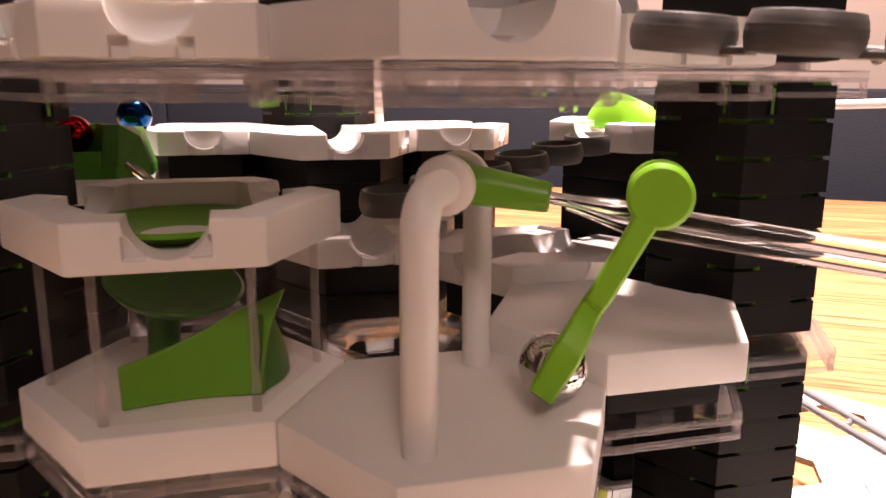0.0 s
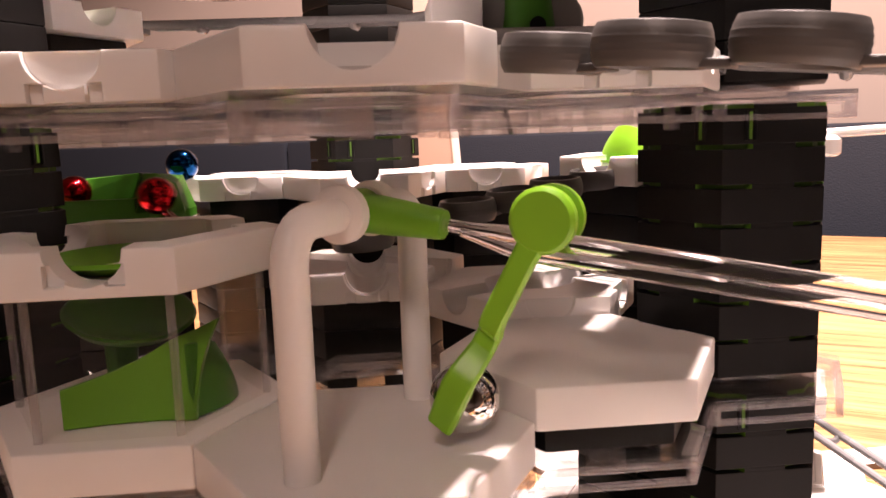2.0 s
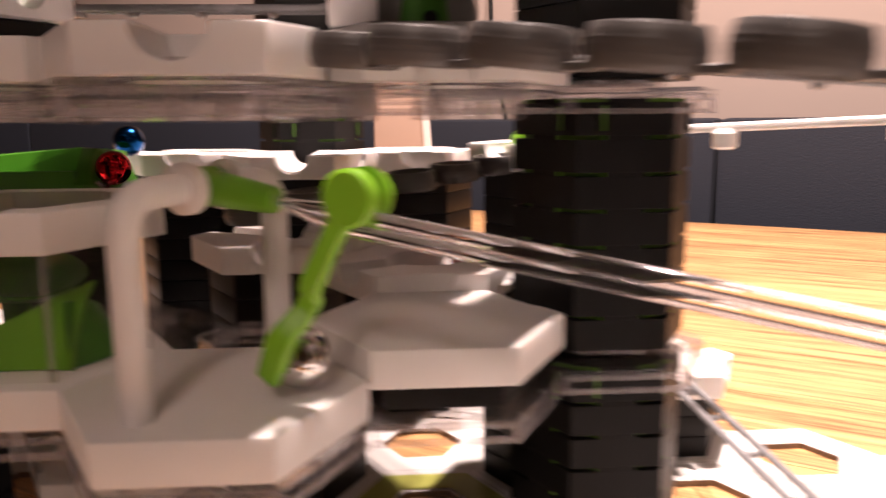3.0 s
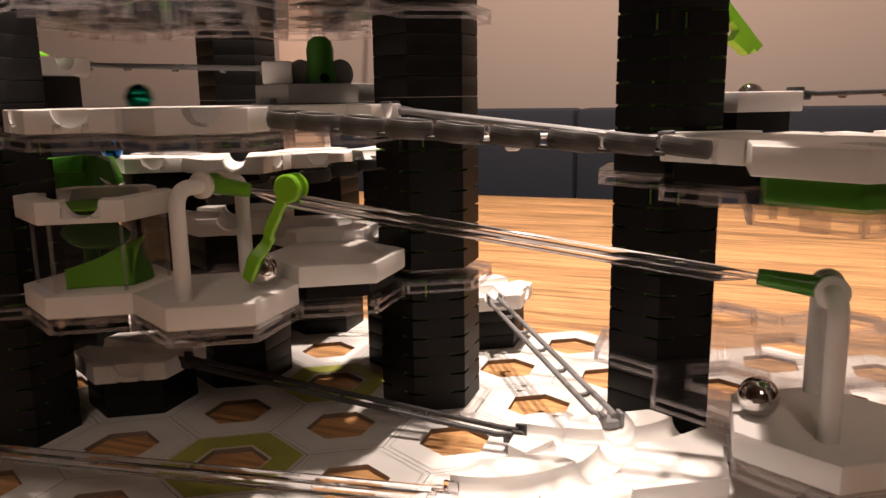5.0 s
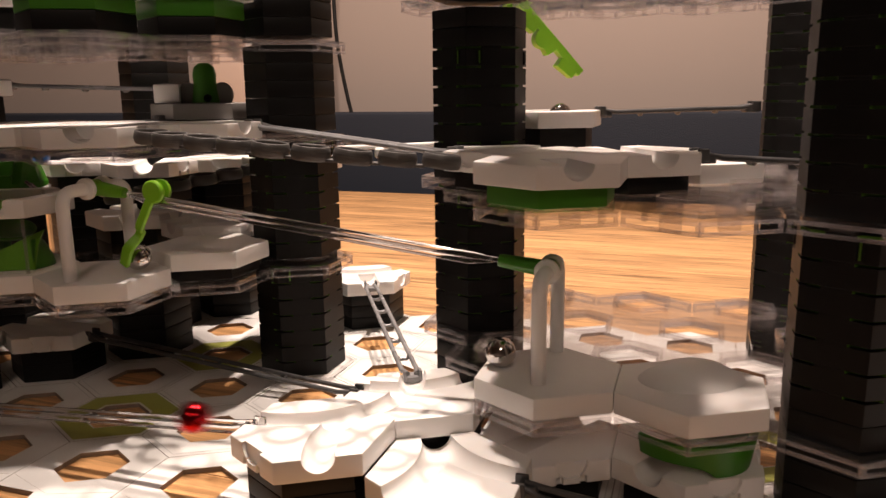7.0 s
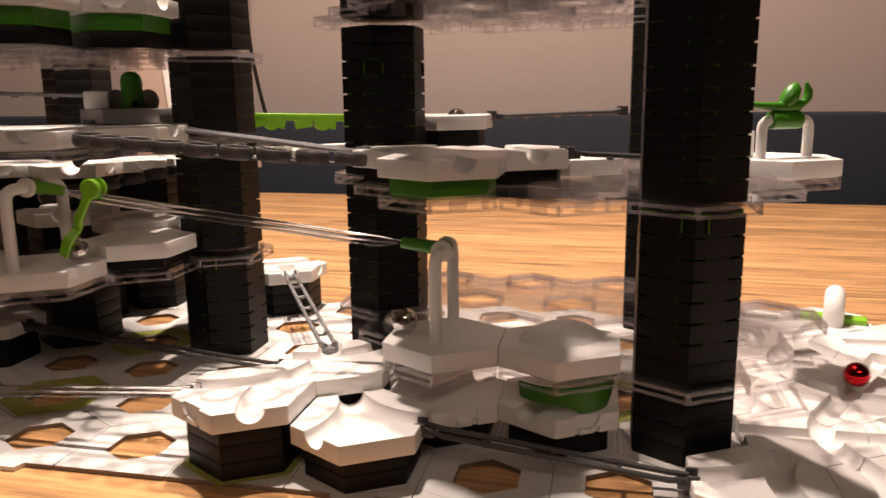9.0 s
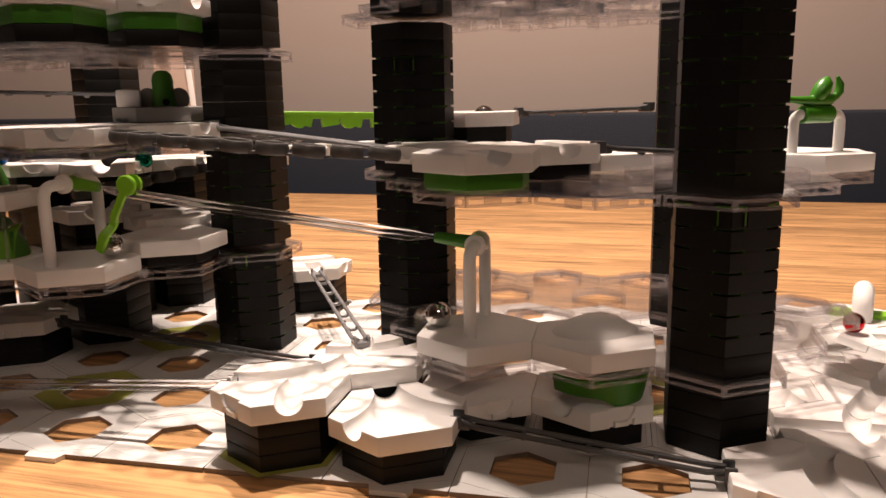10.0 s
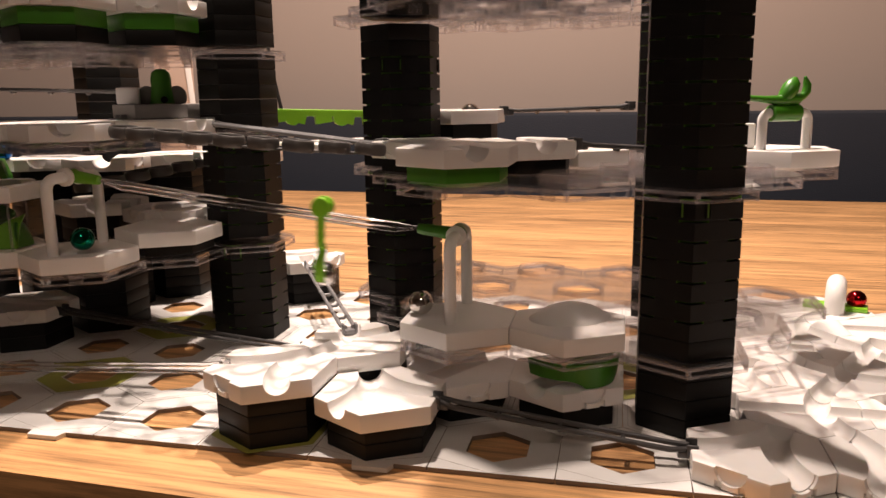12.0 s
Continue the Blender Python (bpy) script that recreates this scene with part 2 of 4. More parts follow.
def lathe(bm, profile, n=32, m=None):
    """A solid turned about z from (radius, height) pairs."""
    rings = []
    for r, z in profile:
        if r < 1e-6:
            rings.append([bm.verts.new((0, 0, z))])
        else:
            rings.append([bm.verts.new((r * math.cos(2 * math.pi * k / n), r * math.sin(2 * math.pi * k / n), z)) for k in range(n)])
    for a, b in zip(rings, rings[1:]):
        for k in range(n):
            q = [a[k % len(a)], a[(k + 1) % len(a)], b[(k + 1) % len(b)], b[k % len(b)]]
            q = list(dict.fromkeys(q))
            if len(q) > 2:
                bm.faces.new(q)
    made = [v for r in rings for v in r]
    if m is not None:
        bmesh.ops.transform(bm, matrix=m, verts=made)
    return made


def plate(bm, outline, z0, z1):
    """A flat slab over an outline of (x, y) pairs."""
    low = [bm.verts.new((x, y, z0)) for x, y in outline]
    top = [bm.verts.new((x, y, z1)) for x, y in outline]
    n = len(outline)
    bm.faces.new(low[::-1])
    bm.faces.new(top)
    for k in range(n):
        bm.faces.new((low[k], low[(k + 1) % n], top[(k + 1) % n], top[k]))
    return low + top


def carved(body, cutters, name):
    """The mesh of body with each cutter taken out of it."""
    a = new("solid", mesh_of(body, name, 0))
    cut = []
    for c in cutters:
        o = new("cutter", mesh_of(c, "cutter", 0))
        mod = a.modifiers.new("cut", "BOOLEAN")
        mod.operation, mod.solver, mod.object = "DIFFERENCE", "EXACT", o
        cut.append(o)
    me = bpy.data.meshes.new_from_object(a.evaluated_get(bpy.context.evaluated_depsgraph_get()))
    me.name = name
    me.materials.clear()
    for o in (a, *cut):
        old = o.data
        bpy.data.objects.remove(o)
        bpy.data.meshes.remove(old)
    me.shade_smooth()
    me.set_sharp_from_angle(angle=radians(32))
    return me


GROOVE = 0.0060


def side_way(i):
    """The outward way of side i of a cell (0: to the upper right, 1: up, ...)."""
    a = radians(30 + 60 * i)
    return Vector((math.cos(a), math.sin(a), 0))


def groove(points, radius=GROOVE):
    bm = bmesh.new()
    tube(bm, points, radius, 24)
    return bm


def arc_between(i, j, z, apothem):
    """A run from side i to side j through a cell, meeting both squarely."""
    a, b = side_way(i) * (apothem + 0.003), side_way(j) * (apothem + 0.003)
    pts = []
    for k in range(17):
        t = k / 16
        pts.append(a * (1 - t) ** 2 * 1.0 + b * t ** 2 + Vector((0, 0, 0)) * 2 * t * (1 - t) + Vector((0, 0, z)))
    return pts


TILES = {}


def tile_mesh(ways=(), closed=(), height=TILE_H, bowl=0.0, radius=TILE_R):
    """A white track tile: six-sided, grooves between the sides in ways, sunk half-round recesses on the sides in closed."""
    key = (tuple(ways), tuple(closed), height, bowl, radius)
    if key in TILES:
        return TILES[key]
    body = bmesh.new()
    hexagon(body, radius, 0, height, 0.0007)
    ap = radius * 0.8660254
    cuts = []
    for i, j in ways:
        if j is None:
            cuts.append(groove([Vector((0, 0, height)), side_way(i) * (ap + 0.004) + Vector((0, 0, height))]))
        else:
            cuts.append(groove(arc_between(i, j, height, ap)))
    for i in closed:
        w = side_way(i)
        cuts.append(groove([w * (ap - 0.0016) + Vector((0, 0, height)), w * (ap + 0.004) + Vector((0, 0, height))], 0.0066))
        for s in (-1, 1):
            bm = bmesh.new()
            side = Vector((-w.y, w.x, 0))
            box(bm, (0.0034, 0.0028, 0.0036), (ap, s * 0.0048, height - 0.0072), 0, Matrix.Rotation(math.atan2(w.y, w.x), 4, "Z"))
            cuts.append(bm)
    if bowl:
        bm = bmesh.new()
        bmesh.ops.create_uvsphere(bm, u_segments=32, v_segments=16, radius=bowl)
        bmesh.ops.translate(bm, verts=bm.verts[:], vec=(0, 0, height + bowl * 0.45))
        cuts.append(bm)
    TILES[key] = carved(body, cuts, "track_tile")
    return TILES[key]


def bare(me):
    """A copy of a mesh that carries no material yet."""
    me = me.copy()
    me.materials.clear()
    return me


def track_tile(c, r, z, ways=(), closed=(0, 1, 2, 3, 4, 5), label="white plastic six-sided track tile with half-round grooves", name="track_tile", bowl=0.0, height=TILE_H, mat=None, turn=0):
    p = at(c, r)
    me = tile_mesh(ways, closed, height, bowl)
    ob = part(name, bare(me) if mat else me, mat or WHITE, m=pose(p.x, p.y, z, 0, 0, turn))
    return tagged(ob, label, "track tile", "track tiles")


HEXBLOCK = {}


def block_mesh(height, notched=False, radius=TOWER_R):
    """One black block. A notched one has slots cut round its six edges at the top, with green showing inside; an upright one has tall slots in its faces too."""
    key = (round(height, 5), notched, radius)
    if key in HEXBLOCK:
        return HEXBLOCK[key]
    bm = bmesh.new()
    if not notched:
        hexagon(bm, radius, 0, height - 0.00012, 0.00055)
        HEXBLOCK[key] = mesh_of(bm, "stack_block")
        return HEXBLOCK[key]
    slot = 0.0011
    plate(bm, [corner(i, radius)[:2] for i in range(6)], 0, height - slot)
    outline, inside = [], []
    for i in range(6):
        v, a, b = corner(i, radius), corner(i - 1, radius), corner(i + 1, radius)
        wa, wb = (a - v).normalized(), (b - v).normalized()
        out = [v + wa * 0.0072, v + wa * 0.0072 + wb * 0.0018, v * (1 - 0.0030 / radius), v + wb * 0.0072 + wa * 0.0018, v + wb * 0.0072]
        outline += out
        inside += [True, True, True, True, False]
    made = plate(bm, [(p.x, p.y) for p in outline], height - slot, height)
    rows = {v: k % len(outline) for k, v in enumerate(made)}
    for f in bm.faces:
        ks = sorted({rows[v] for v in f.verts if v in rows})
        if len(ks) == 2 and len(f.verts) == 4 and ks[1] == ks[0] + 1 and inside[ks[0]]:
            f.material_index = 1
    if notched == "upright":
        # tall slots: a frame of four thin ribs round a green strip
        for i in range(6):
            m = Matrix.Rotation(radians(30 + 60 * i), 4, "Z") @ Matrix.Translation((radius * 0.8660254, 0, 0))
            for y in (0.0064 if i % 2 else -0.0058,):
                for dy in (-0.0011, 0.0011):
                    box(bm, (0.0008, 0.0005, height * 0.72), (0.0002, y + dy, height * 0.46), 0, m)
                before = set(bm.faces)
                box(bm, (0.0004, 0.0007, height * 0.66), (0.0, y, height * 0.46), 0, m)
                for f in set(bm.faces) - before:
                    f.material_index = 1
    me = mesh_of(bm, "stack_block", 20)
    me.materials.append(BLACK)
    me.materials.append(SLOTGREEN)
    HEXBLOCK[key] = me
    return me


def stack(tower, z, count, notched, height=SEG, mat=None, label=""):
    for k in range(count):
        style = "upright" if notched and k == count - 1 else notched
        part("block", block_mesh(height, style), mat or BLACK, tower, label, Matrix.Translation((0, 0, z + k * height)))
    return z + count * height

# ---- table and room ----
TABLE_Z = -0.0024
bm = bmesh.new()
box(bm, (3.0, 0.0748, 0.03), (0, 0, -0.015), 0.0005)
plank = mesh_of(bm, "table_plank")
plank.materials.append(WOOD)
N = Vector((0.5, 0.8660254, 0))
table = thing("dining_table", (0.15, 0.0, TABLE_Z), "oiled oak plank table top with visible grain", "table", turn=-32.3)
for k in range(13):
    part("plank", plank, WOOD, table, m=pose(0.06, -0.075 - 0.115 + 0.0375 + k * 0.0752, 0))


def beside(along, out, z):
    """A place by its run along the table and its distance from the table's front."""
    v = Vector((0.8660254, -0.5, 0)) * along + N * out
    return v.x, v.y, z


bm = bmesh.new()
box(bm, (7, 0.1, 3.2), (0, 0, 0))
tagged(part("wall_north", bm, WALL, m=pose(*beside(0.3, 1.25, 0.4), 0, 0, -30)), "plain cream painted wall behind the table", "wall", kind="structure")
bench = thing("bench", beside(0.3, 0.97, -0.72), "dark navy upholstered bench along the wall", "bench", turn=-32.6)
for k in range(-3, 4):
    bm = bmesh.new()
    box(bm, (0.748, 0.09, 0.46), (k * 0.75, 0.05, 0.615), 0.012)
    part("back_cushion", bm, NAVY, bench)
bm = bmesh.new()
box(bm, (5.2, 0.42, 0.12), (0, -0.14, 0.36), 0.02)
part("seat", bm, NAVY, bench)
bm = bmesh.new()
box(bm, (5.2, 0.36, 0.30), (0, -0.10, 0.145), 0.004)
part("plinth", bm, FLOOR, bench)
for n, al, out, turn in (("wall_south", 0.3, -2.2, -30), ("wall_east", 2.9, 0, 60), ("wall_west", -2.6, 0, 60)):
    bm = bmesh.new()
    box(bm, (7, 0.1, 3.2), (0, 0, 0))
    tagged(part(n, bm, WALL, m=pose(*beside(al, out, 0.4), 0, 0, turn)), "plain cream painted wall", "wall", kind="structure")
bm = bmesh.new()
box(bm, (9, 9, 0.1), (0, 0, 0))
tagged(part("floor", bm, FLOOR, m=pose(0, 0, -0.77)), "dark floor under the table", "floor", kind="structure")
bm = bmesh.new()
box(bm, (9, 9, 0.1), (0, 0, 0))
tagged(part("ceiling", bm, WALL, m=pose(0, 0, 2.0)), "plain cream ceiling", "ceiling", kind="structure")
for sx in (-0.62, 0.72):
    for out in (-0.06, 0.78):
        bm = bmesh.new()
        box(bm, (0.07, 0.07, 0.686), (0, 0, 0), 0.004)
        v = Vector((sx, out, -0.373))
        part("leg", bm, WOOD, table, m=pose(*v))

# ---- base sheet ----
HOLE_R = 0.0158
BORDER = 0.0256


def base_cell_mesh(cut=None):
    """One cell of the base sheet: a ring round a six-sided hole. cut: the way in which its outer corner is trimmed to the sheet's straight border."""
    bm = bmesh.new()
    R = P / math.sqrt(3) - 0.00018
    outer = [corner(i, R) for i in range(6)]
    inner = [corner(i, HOLE_R) for i in range(6)]
    if cut is not None:
        for i in range(6):
            w = corner(cut, 1.0)
            over = outer[i].dot(w) - BORDER
            if over > 0:
                outer[i] = outer[i] - w * over
    o0, o1 = [bm.verts.new(v + Vector((0, 0, -0.0022))) for v in outer], [bm.verts.new(v) for v in outer]
    i0, i1 = [bm.verts.new(v + Vector((0, 0, -0.0022))) for v in inner], [bm.verts.new(v) for v in inner]
    for k in range(6):
        j = (k + 1) % 6
        bm.faces.new((o0[k], o0[j], o1[j], o1[k]))
        bm.faces.new((o1[k], o1[j], i1[j], i1[k]))
        bm.faces.new((i1[k], i1[j], i0[j], i0[k]))
        bm.faces.new((i0[k], i0[j], o0[j], o0[k]))
    if cut is not None:
        # slivers that fill the straight border between two cells
        for s in (-1, 1):
            a, b = corner(cut + s, R + 0.0003), corner(cut, BORDER)
            plate(bm, [(v.x, v.y) for v in (outer[cut], outer[(cut + s) % 6], b + (a - a.project(b)).normalized() * 0.0272)], -0.0022, -0.0001)
    me = mesh_of(bm, "base_cell", 20)
    me.materials.append(CARD)
    me.materials.append(CARDEDGE)
    for f in me.polygons:
        f.material_index = 1 if abs(f.normal.z) < 0.5 else 0
    return me


CELL, CELL_FRONT = base_cell_mesh(), base_cell_mesh(4)
bm = bmesh.new()
for k in range(6):
    j = (k + 1) % 6
    q = [corner(k, 0.0300), corner(j, 0.0300), corner(j, HOLE_R + 0.0012), corner(k, HOLE_R + 0.0012)]
    bm.faces.new([bm.verts.new(v + Vector((0, 0, 0.0003))) for v in q])
PRINT = mesh_of(bm, "printed_ring", 0)
PRINT.materials.append(LIME)
bm = bmesh.new()
plate(bm, [(-0.0095, 0.0), (-0.0080, -0.0048), (0.0080, -0.0048), (0.0095, 0.0)], -0.0022, -0.0001)
TAB = mesh_of(bm, "joining_tab", 20)
TAB.materials.append(CARD)
base = thing("base_sheet", (0, 0, 0), "white card base sheet with six-sided holes and lime printed rings", "base plate")
LIMES = {(-1, 0.5), (0, 2.0), (1, -1.5), (-3, -0.5), (-1, 4.5), (5, -1.5)}
bm = bmesh.new()
for k in range(6):
    j = (k + 1) % 6
    q = [corner(k, 0.0290), corner(j, 0.0290), corner(j, 0.0286), corner(k, 0.0286)]
    bm.faces.new([bm.verts.new(v + Vector((0, 0, 0.0002))) for v in q])
OUTLINE = mesh_of(bm, "printed_line", 0)
OUTLINE.materials.append(LINE)
for c in range(-7, 13):
    for half in range(-14, 14):
        r = half + (0.5 if c % 2 else 0.0)
        p = at(c, r)
        near = r + 1 + 0.5 * c
        if near < -0.01 or p.x * 0.5 + p.y * 0.866 > 0.212 or c < -6:
            continue
        part("base_cell", CELL_FRONT if abs(near) < 0.01 else CELL, CARD, base, m=pose(p.x, p.y, 0))
        if abs(near) < 0.01 and c % 3 == 2:
            q = p + corner(4, BORDER) + Vector((0.866, -0.5, 0)) * 0.0030
            part("joining_tab", TAB, CARD, base, m=pose(q.x, q.y, 0, 0, 0, -30))
        if (c, r) in LIMES:
            part("printed_ring", PRINT, LIME, base, "lime printed ring", pose(p.x, p.y, 0))
        elif abs(near) > 0.01:
            part("printed_line", OUTLINE, LINE, base, "", pose(p.x, p.y, 0))


# ---- towers ----
def tower(c, r, runs, label="tall stack of black six-sided plastic blocks"):
    p = at(c, r)
    t = thing("tower", (p.x, p.y, 0), label, "tower", "towers")
    z = 0.0
    for kind, n in runs:
        if kind == "gap":
            z += n
        else:
            z = stack(t, z, n, kind == "notched")
    return t


GLASS_T = 0.0048
tower(1, 1.5, [("notched", 7), ("gap", GLASS_T), ("notched", 7), ("gap", GLASS_T), ("plain", 5), ("gap", GLASS_T), ("plain", 7)])
tower(3, 0.5, [("plain", 4), ("gap", 0.0007), ("notched", 8), ("gap", GLASS_T), ("notched", 7), ("plain", 2), ("gap", GLASS_T), ("plain", 6)])
tower(5, -2.5, [("plain", 4), ("gap", 0.0007), ("plain", 1), ("notched", 7), ("gap", GLASS_T), ("notched", 14)])
tower(7, 0.5, [("notched", 12), ("gap", GLASS_T), ("notched", 14)])
tower(-1, 4.5, [("notched", 14), ("plain", 10)])
tower(-3, 1.5, [("notched", 7), ("gap", GLASS_T), ("notched", 7), ("gap", GLASS_T), ("plain", 8)])


# ---- clear levels ----
def ring_mesh(name, outer, inner, z0, z1, mat=RIM):
    """A six-sided frame as one closed band."""
    bm = bmesh.new()
    rows = []
    for rad, z in ((outer, z0), (outer, z1), (inner, z1), (inner, z0)):
        rows.append([bm.verts.new(corner(i, rad) + Vector((0, 0, z))) for i in range(6)])
    for a, b in zip(rows, rows[1:] + rows[:1]):
        for k in range(6):
            j = (k + 1) % 6
            bm.faces.new((a[k], a[j], b[j], b[k]))
    me = mesh_of(bm, name, 20)
    me.materials.append(mat)
    return me


GLASS = ring_mesh("clear_cell", 0.0316, 0.0148, 0, 0.0013, SHEET)
WALLS = []
for i in range(6):
    bm = bmesh.new()
    w = Matrix.Rotation(radians(30 + 60 * i), 4, "Z")
    box(bm, (0.0014, 0.0314, 0.0013), (0.0267, 0, -0.0008), 0.0002, w)
    box(bm, (0.0014, 0.0314, 0.0013), (0.0267, 0, -0.0043), 0.0002, w)
    for y in (-0.0148, 0.0148):
        box(bm, (0.0013, 0.0012, 0.0022), (0.0267, y, -0.00255), 0, w)
    WALLS.append(mesh_of(bm, "clear_rim", 20))
    WALLS[-1].materials.append(RIM)
GLASS_SOCKET = ring_mesh("clear_socket", 0.0178, 0.0166, 0.0014, 0.0052, SOCKET)
GLASS_LIP = ring_mesh("clear_lip", 0.0156, 0.0147, 0.0014, 0.0034, RIM)
FEET = []
for deep in (0.0046, 0.0062):
    bm = bmesh.new()
    box(bm, (0.0022, 0.0078, deep), (0.0196, 0, -deep / 2 - 0.0001), 0)
    FEET.append(mesh_of(bm, "clear_foot", 20))
    FEET[-1].materials.append(SOCKET)


def clear_level(cells, top, feet=True):
    t = thing("clear_level", (0, 0, top), "clear plastic honeycomb level sheet", "platform", "clear levels")
    for c, r in cells:
        p = at(c, r)
        q = part("cell", GLASS, SHEET, t, m=pose(p.x, p.y, -0.0014))
        for i in range(6):
            n = p + side_way(i) * P
            if all((n - at(*other)).length > 0.01 for other in cells):
                part("rim", WALLS[i], RIM, q)
        part("socket", GLASS_SOCKET, RIM, q)
        part("lip", GLASS_LIP, RIM, q)
        for i in range(6 if feet else 0):
            part("foot", FEET[i % 2], SOCKET, q, m=pose(0, 0, 0, 0, 0, 30 + 60 * i))
    return t


clear_level([(1, 1.5), (0, 1), (-1, 0.5), (-2, 1), (-3, 1.5), (-1, 1.5), (0, 2), (-2, 2)], 0.0660)
clear_level([(1, 1.5), (0, 1), (-1, 0.5), (-2, 1), (-3, 1.5), (-1, 1.5), (0, 2), (-2, 2), (-3, 2.5), (-1, 2.5)], 0.1360)
clear_level([(3, -1.5), (4, -2), (5, -2.5), (3, -0.5), (4, -1), (5, -1.5), (3, 0.5), (4, 0), (5, -0.5), (4, 1), (5, 0.5), (6, -2), (6, -1), (6, 0), (7, -1.5)], 0.0378, False)
clear_level([(3, -1.5), (4, -2), (5, -2.5), (3, -0.5), (4, -1), (5, -1.5), (3, 0.5), (4, 0), (5, -0.5), (4, 1), (6, -2), (6, -1), (7, -1.5), (7, 0.5), (6, 0), (5, 0.5)], 0.1165)
clear_level([(1, 1.5), (0, 1), (0, 2), (-1, 0.5), (-1, 1.5), (-2, 1), (-2, 2), (-3, 1.5), (-1, 2.5), (-2, 3), (0, 3)], 0.1868)
clear_level([(3, 0.5), (3, 1.5), (4, 1), (5, 0.5), (5, 1.5), (6, 1), (4, 2), (7, 0.5), (4, 0), (3, -0.5), (4, -1), (3, -1.5), (4, -2), (5, -1.5), (5, -0.5)], 0.2095)


def pedestal(c, r, height, label="black plastic block under a track tile"):
    p = at(c, r)
    n = max(1, round(height / SEG))
    t = thing("pedestal", (p.x, p.y, 0), label, "pedestal", "pedestals")
    for k in range(n):
        part("block", block_mesh(height / n, False, 0.0262), BLACK, t, m=Matrix.Translation((0, 0, k * height / n)))
    return t



# ---- things on the ground ----
for c, r, h, ways, closed in (
    (-2, 2, 0.0187, ((5, 2),), (3, 4)), (1, -1.5, 0.0238, ((0, 4), (2, 0)), (3,)), (2, -2, 0.0150, ((3, 1), (5, 1)), ()),
    (2, 3, 0.0247, ((4, None), (0, 2)), (5,)), (2, -1, 0.0225, ((3, 1), (0, 2)), (5,)), 
    (3, -1.5, 0.0105, ((0, 3),), (4,)), (4, -2, 0.0115, ((0, 3),), (4, 5))):
    pedestal(c, r, h)
    track_tile(c, r, h, ways, closed, "white plastic track tile with grooves on a black block")


def low_stack(c, r, top, ways, closed=(4, 5)):
    """A track tile held up by a column of black blocks."""
    pedestal(c, r, top - TILE_H, "column of black plastic blocks under a track tile")
    track_tile(c, r, top - TILE_H, ways, closed, "white plastic track tile on a column of black blocks")


low_stack(-1, 2.5, 0.0900, ((4, 1), (5, 2)))
low_stack(-1, 3.5, 0.1150, ((4, 1),))
low_stack(-2, 4, 0.1150, ((5, 2),))
low_stack(0, 4, 0.1150, ((3, 0),))
low_stack(1, 2.5, 0.1205, ((3, 0),), (4,))
track_tile(2, 0, 0.0003, ((2, 5), (3, 0)), (1, 4), "white plastic track tile lying on the base sheet")
low_stack(-3, 3.5, 0.1020, ((5, 2),))

# the white run of tiles beside the far tower
for c, r, ways in ((5, -3.5, ((2, 0), (4, 0))), (6, -4, ((1, 3), (4, 0))), (6, -3, ((2, 5), (0, 4))), (7, -3.5, ((1, 3), (5, 2))), (7, -4.5, ((1, 4),)),
                   (7, -2.5, ((0, 3), (1, 5))), (6, -2, ((0, 4),)), (8, -3, ((2, 4), (0, 3))), (8, -4, ((1, 3),)), (8, -2, ((3, 0), (1, 4))),
                   (9, -2.5, ((2, 4),)), (7, -1.5, ((0, 4), (1, 5))), (8, -1, ((1, 4), (0, 3))), (9, -1.5, ((2, 5),)), (9, -0.5, ((3, 5),)), (9, -3.5, ((1, 3),)), (8, 0, ((5, 2),))):
    track_tile(c, r, 0.0003, ways, (3, 4), "white plastic track tile with curved grooves lying on the base sheet")

# ---- tiles on the clear levels ----
track_tile(-1, 0.5, 0.0660, (), (), "plain white track tile on a clear level")
track_tile(-2, 1, 0.0660, (), (), "plain white track tile on a clear level")
for c, r, z0, z1 in ((0, 1, 0.0662, 0.0725), (0, 2, 0.0662, 0.0770)):
    bm = bmesh.new()
    hexagon(bm, 0.0262, z0, z1)
    p = at(c, r)
    tagged(part("spacer_block", bm, BLACK, m=pose(p.x, p.y, 0)), "flat black plastic spacer under a tile", "pedestal", "pedestals")
track_tile(0, 1, 0.0725, (), (0,), "white tile with a flat top on a clear level")
track_tile(0, 2, 0.0770, ((3, 0),), (4, 5), "white collecting tile with a round hollow", bowl=0.0150)
body, pocket = bmesh.new(), bmesh.new()
hexagon(body, TILE_R, 0, TILE_H, 0.0007)
hexagon(pocket, 0.0225, 0.0015, TILE_H + 0.004, 0)
cuts = [pocket]
for i in (0, 2, 4):
    w = side_way(i)
    cuts.append(groove([w * 0.018 + Vector((0, 0, TILE_H)), w * 0.031 + Vector((0, 0, TILE_H))], 0.0068))
    for s in (-1, 1):
        notch = bmesh.new()
        box(notch, (0.0034, 0.0034, 0.0040), (TILE_R * 0.866, s * 0.0052, 0.0042), 0, Matrix.Rotation(math.atan2(w.y, w.x), 4, "Z"))
        cuts.append(notch)
p = at(-2, 1)
tagged(part("track_tile", carved(body, cuts, "track_tile"), WHITE, m=pose(p.x, p.y, 0.1025)), "hollow white track tile capping a clear box", "track tile", "track tiles")
body, trim_ = bmesh.new(), bmesh.new()
hexagon(body, TILE_R, 0, TILE_H, 0.0007)
box(trim_, (0.02, 0.08, 0.03), (0.0323, 0, 0.005))
p = at(-1, 0.5)
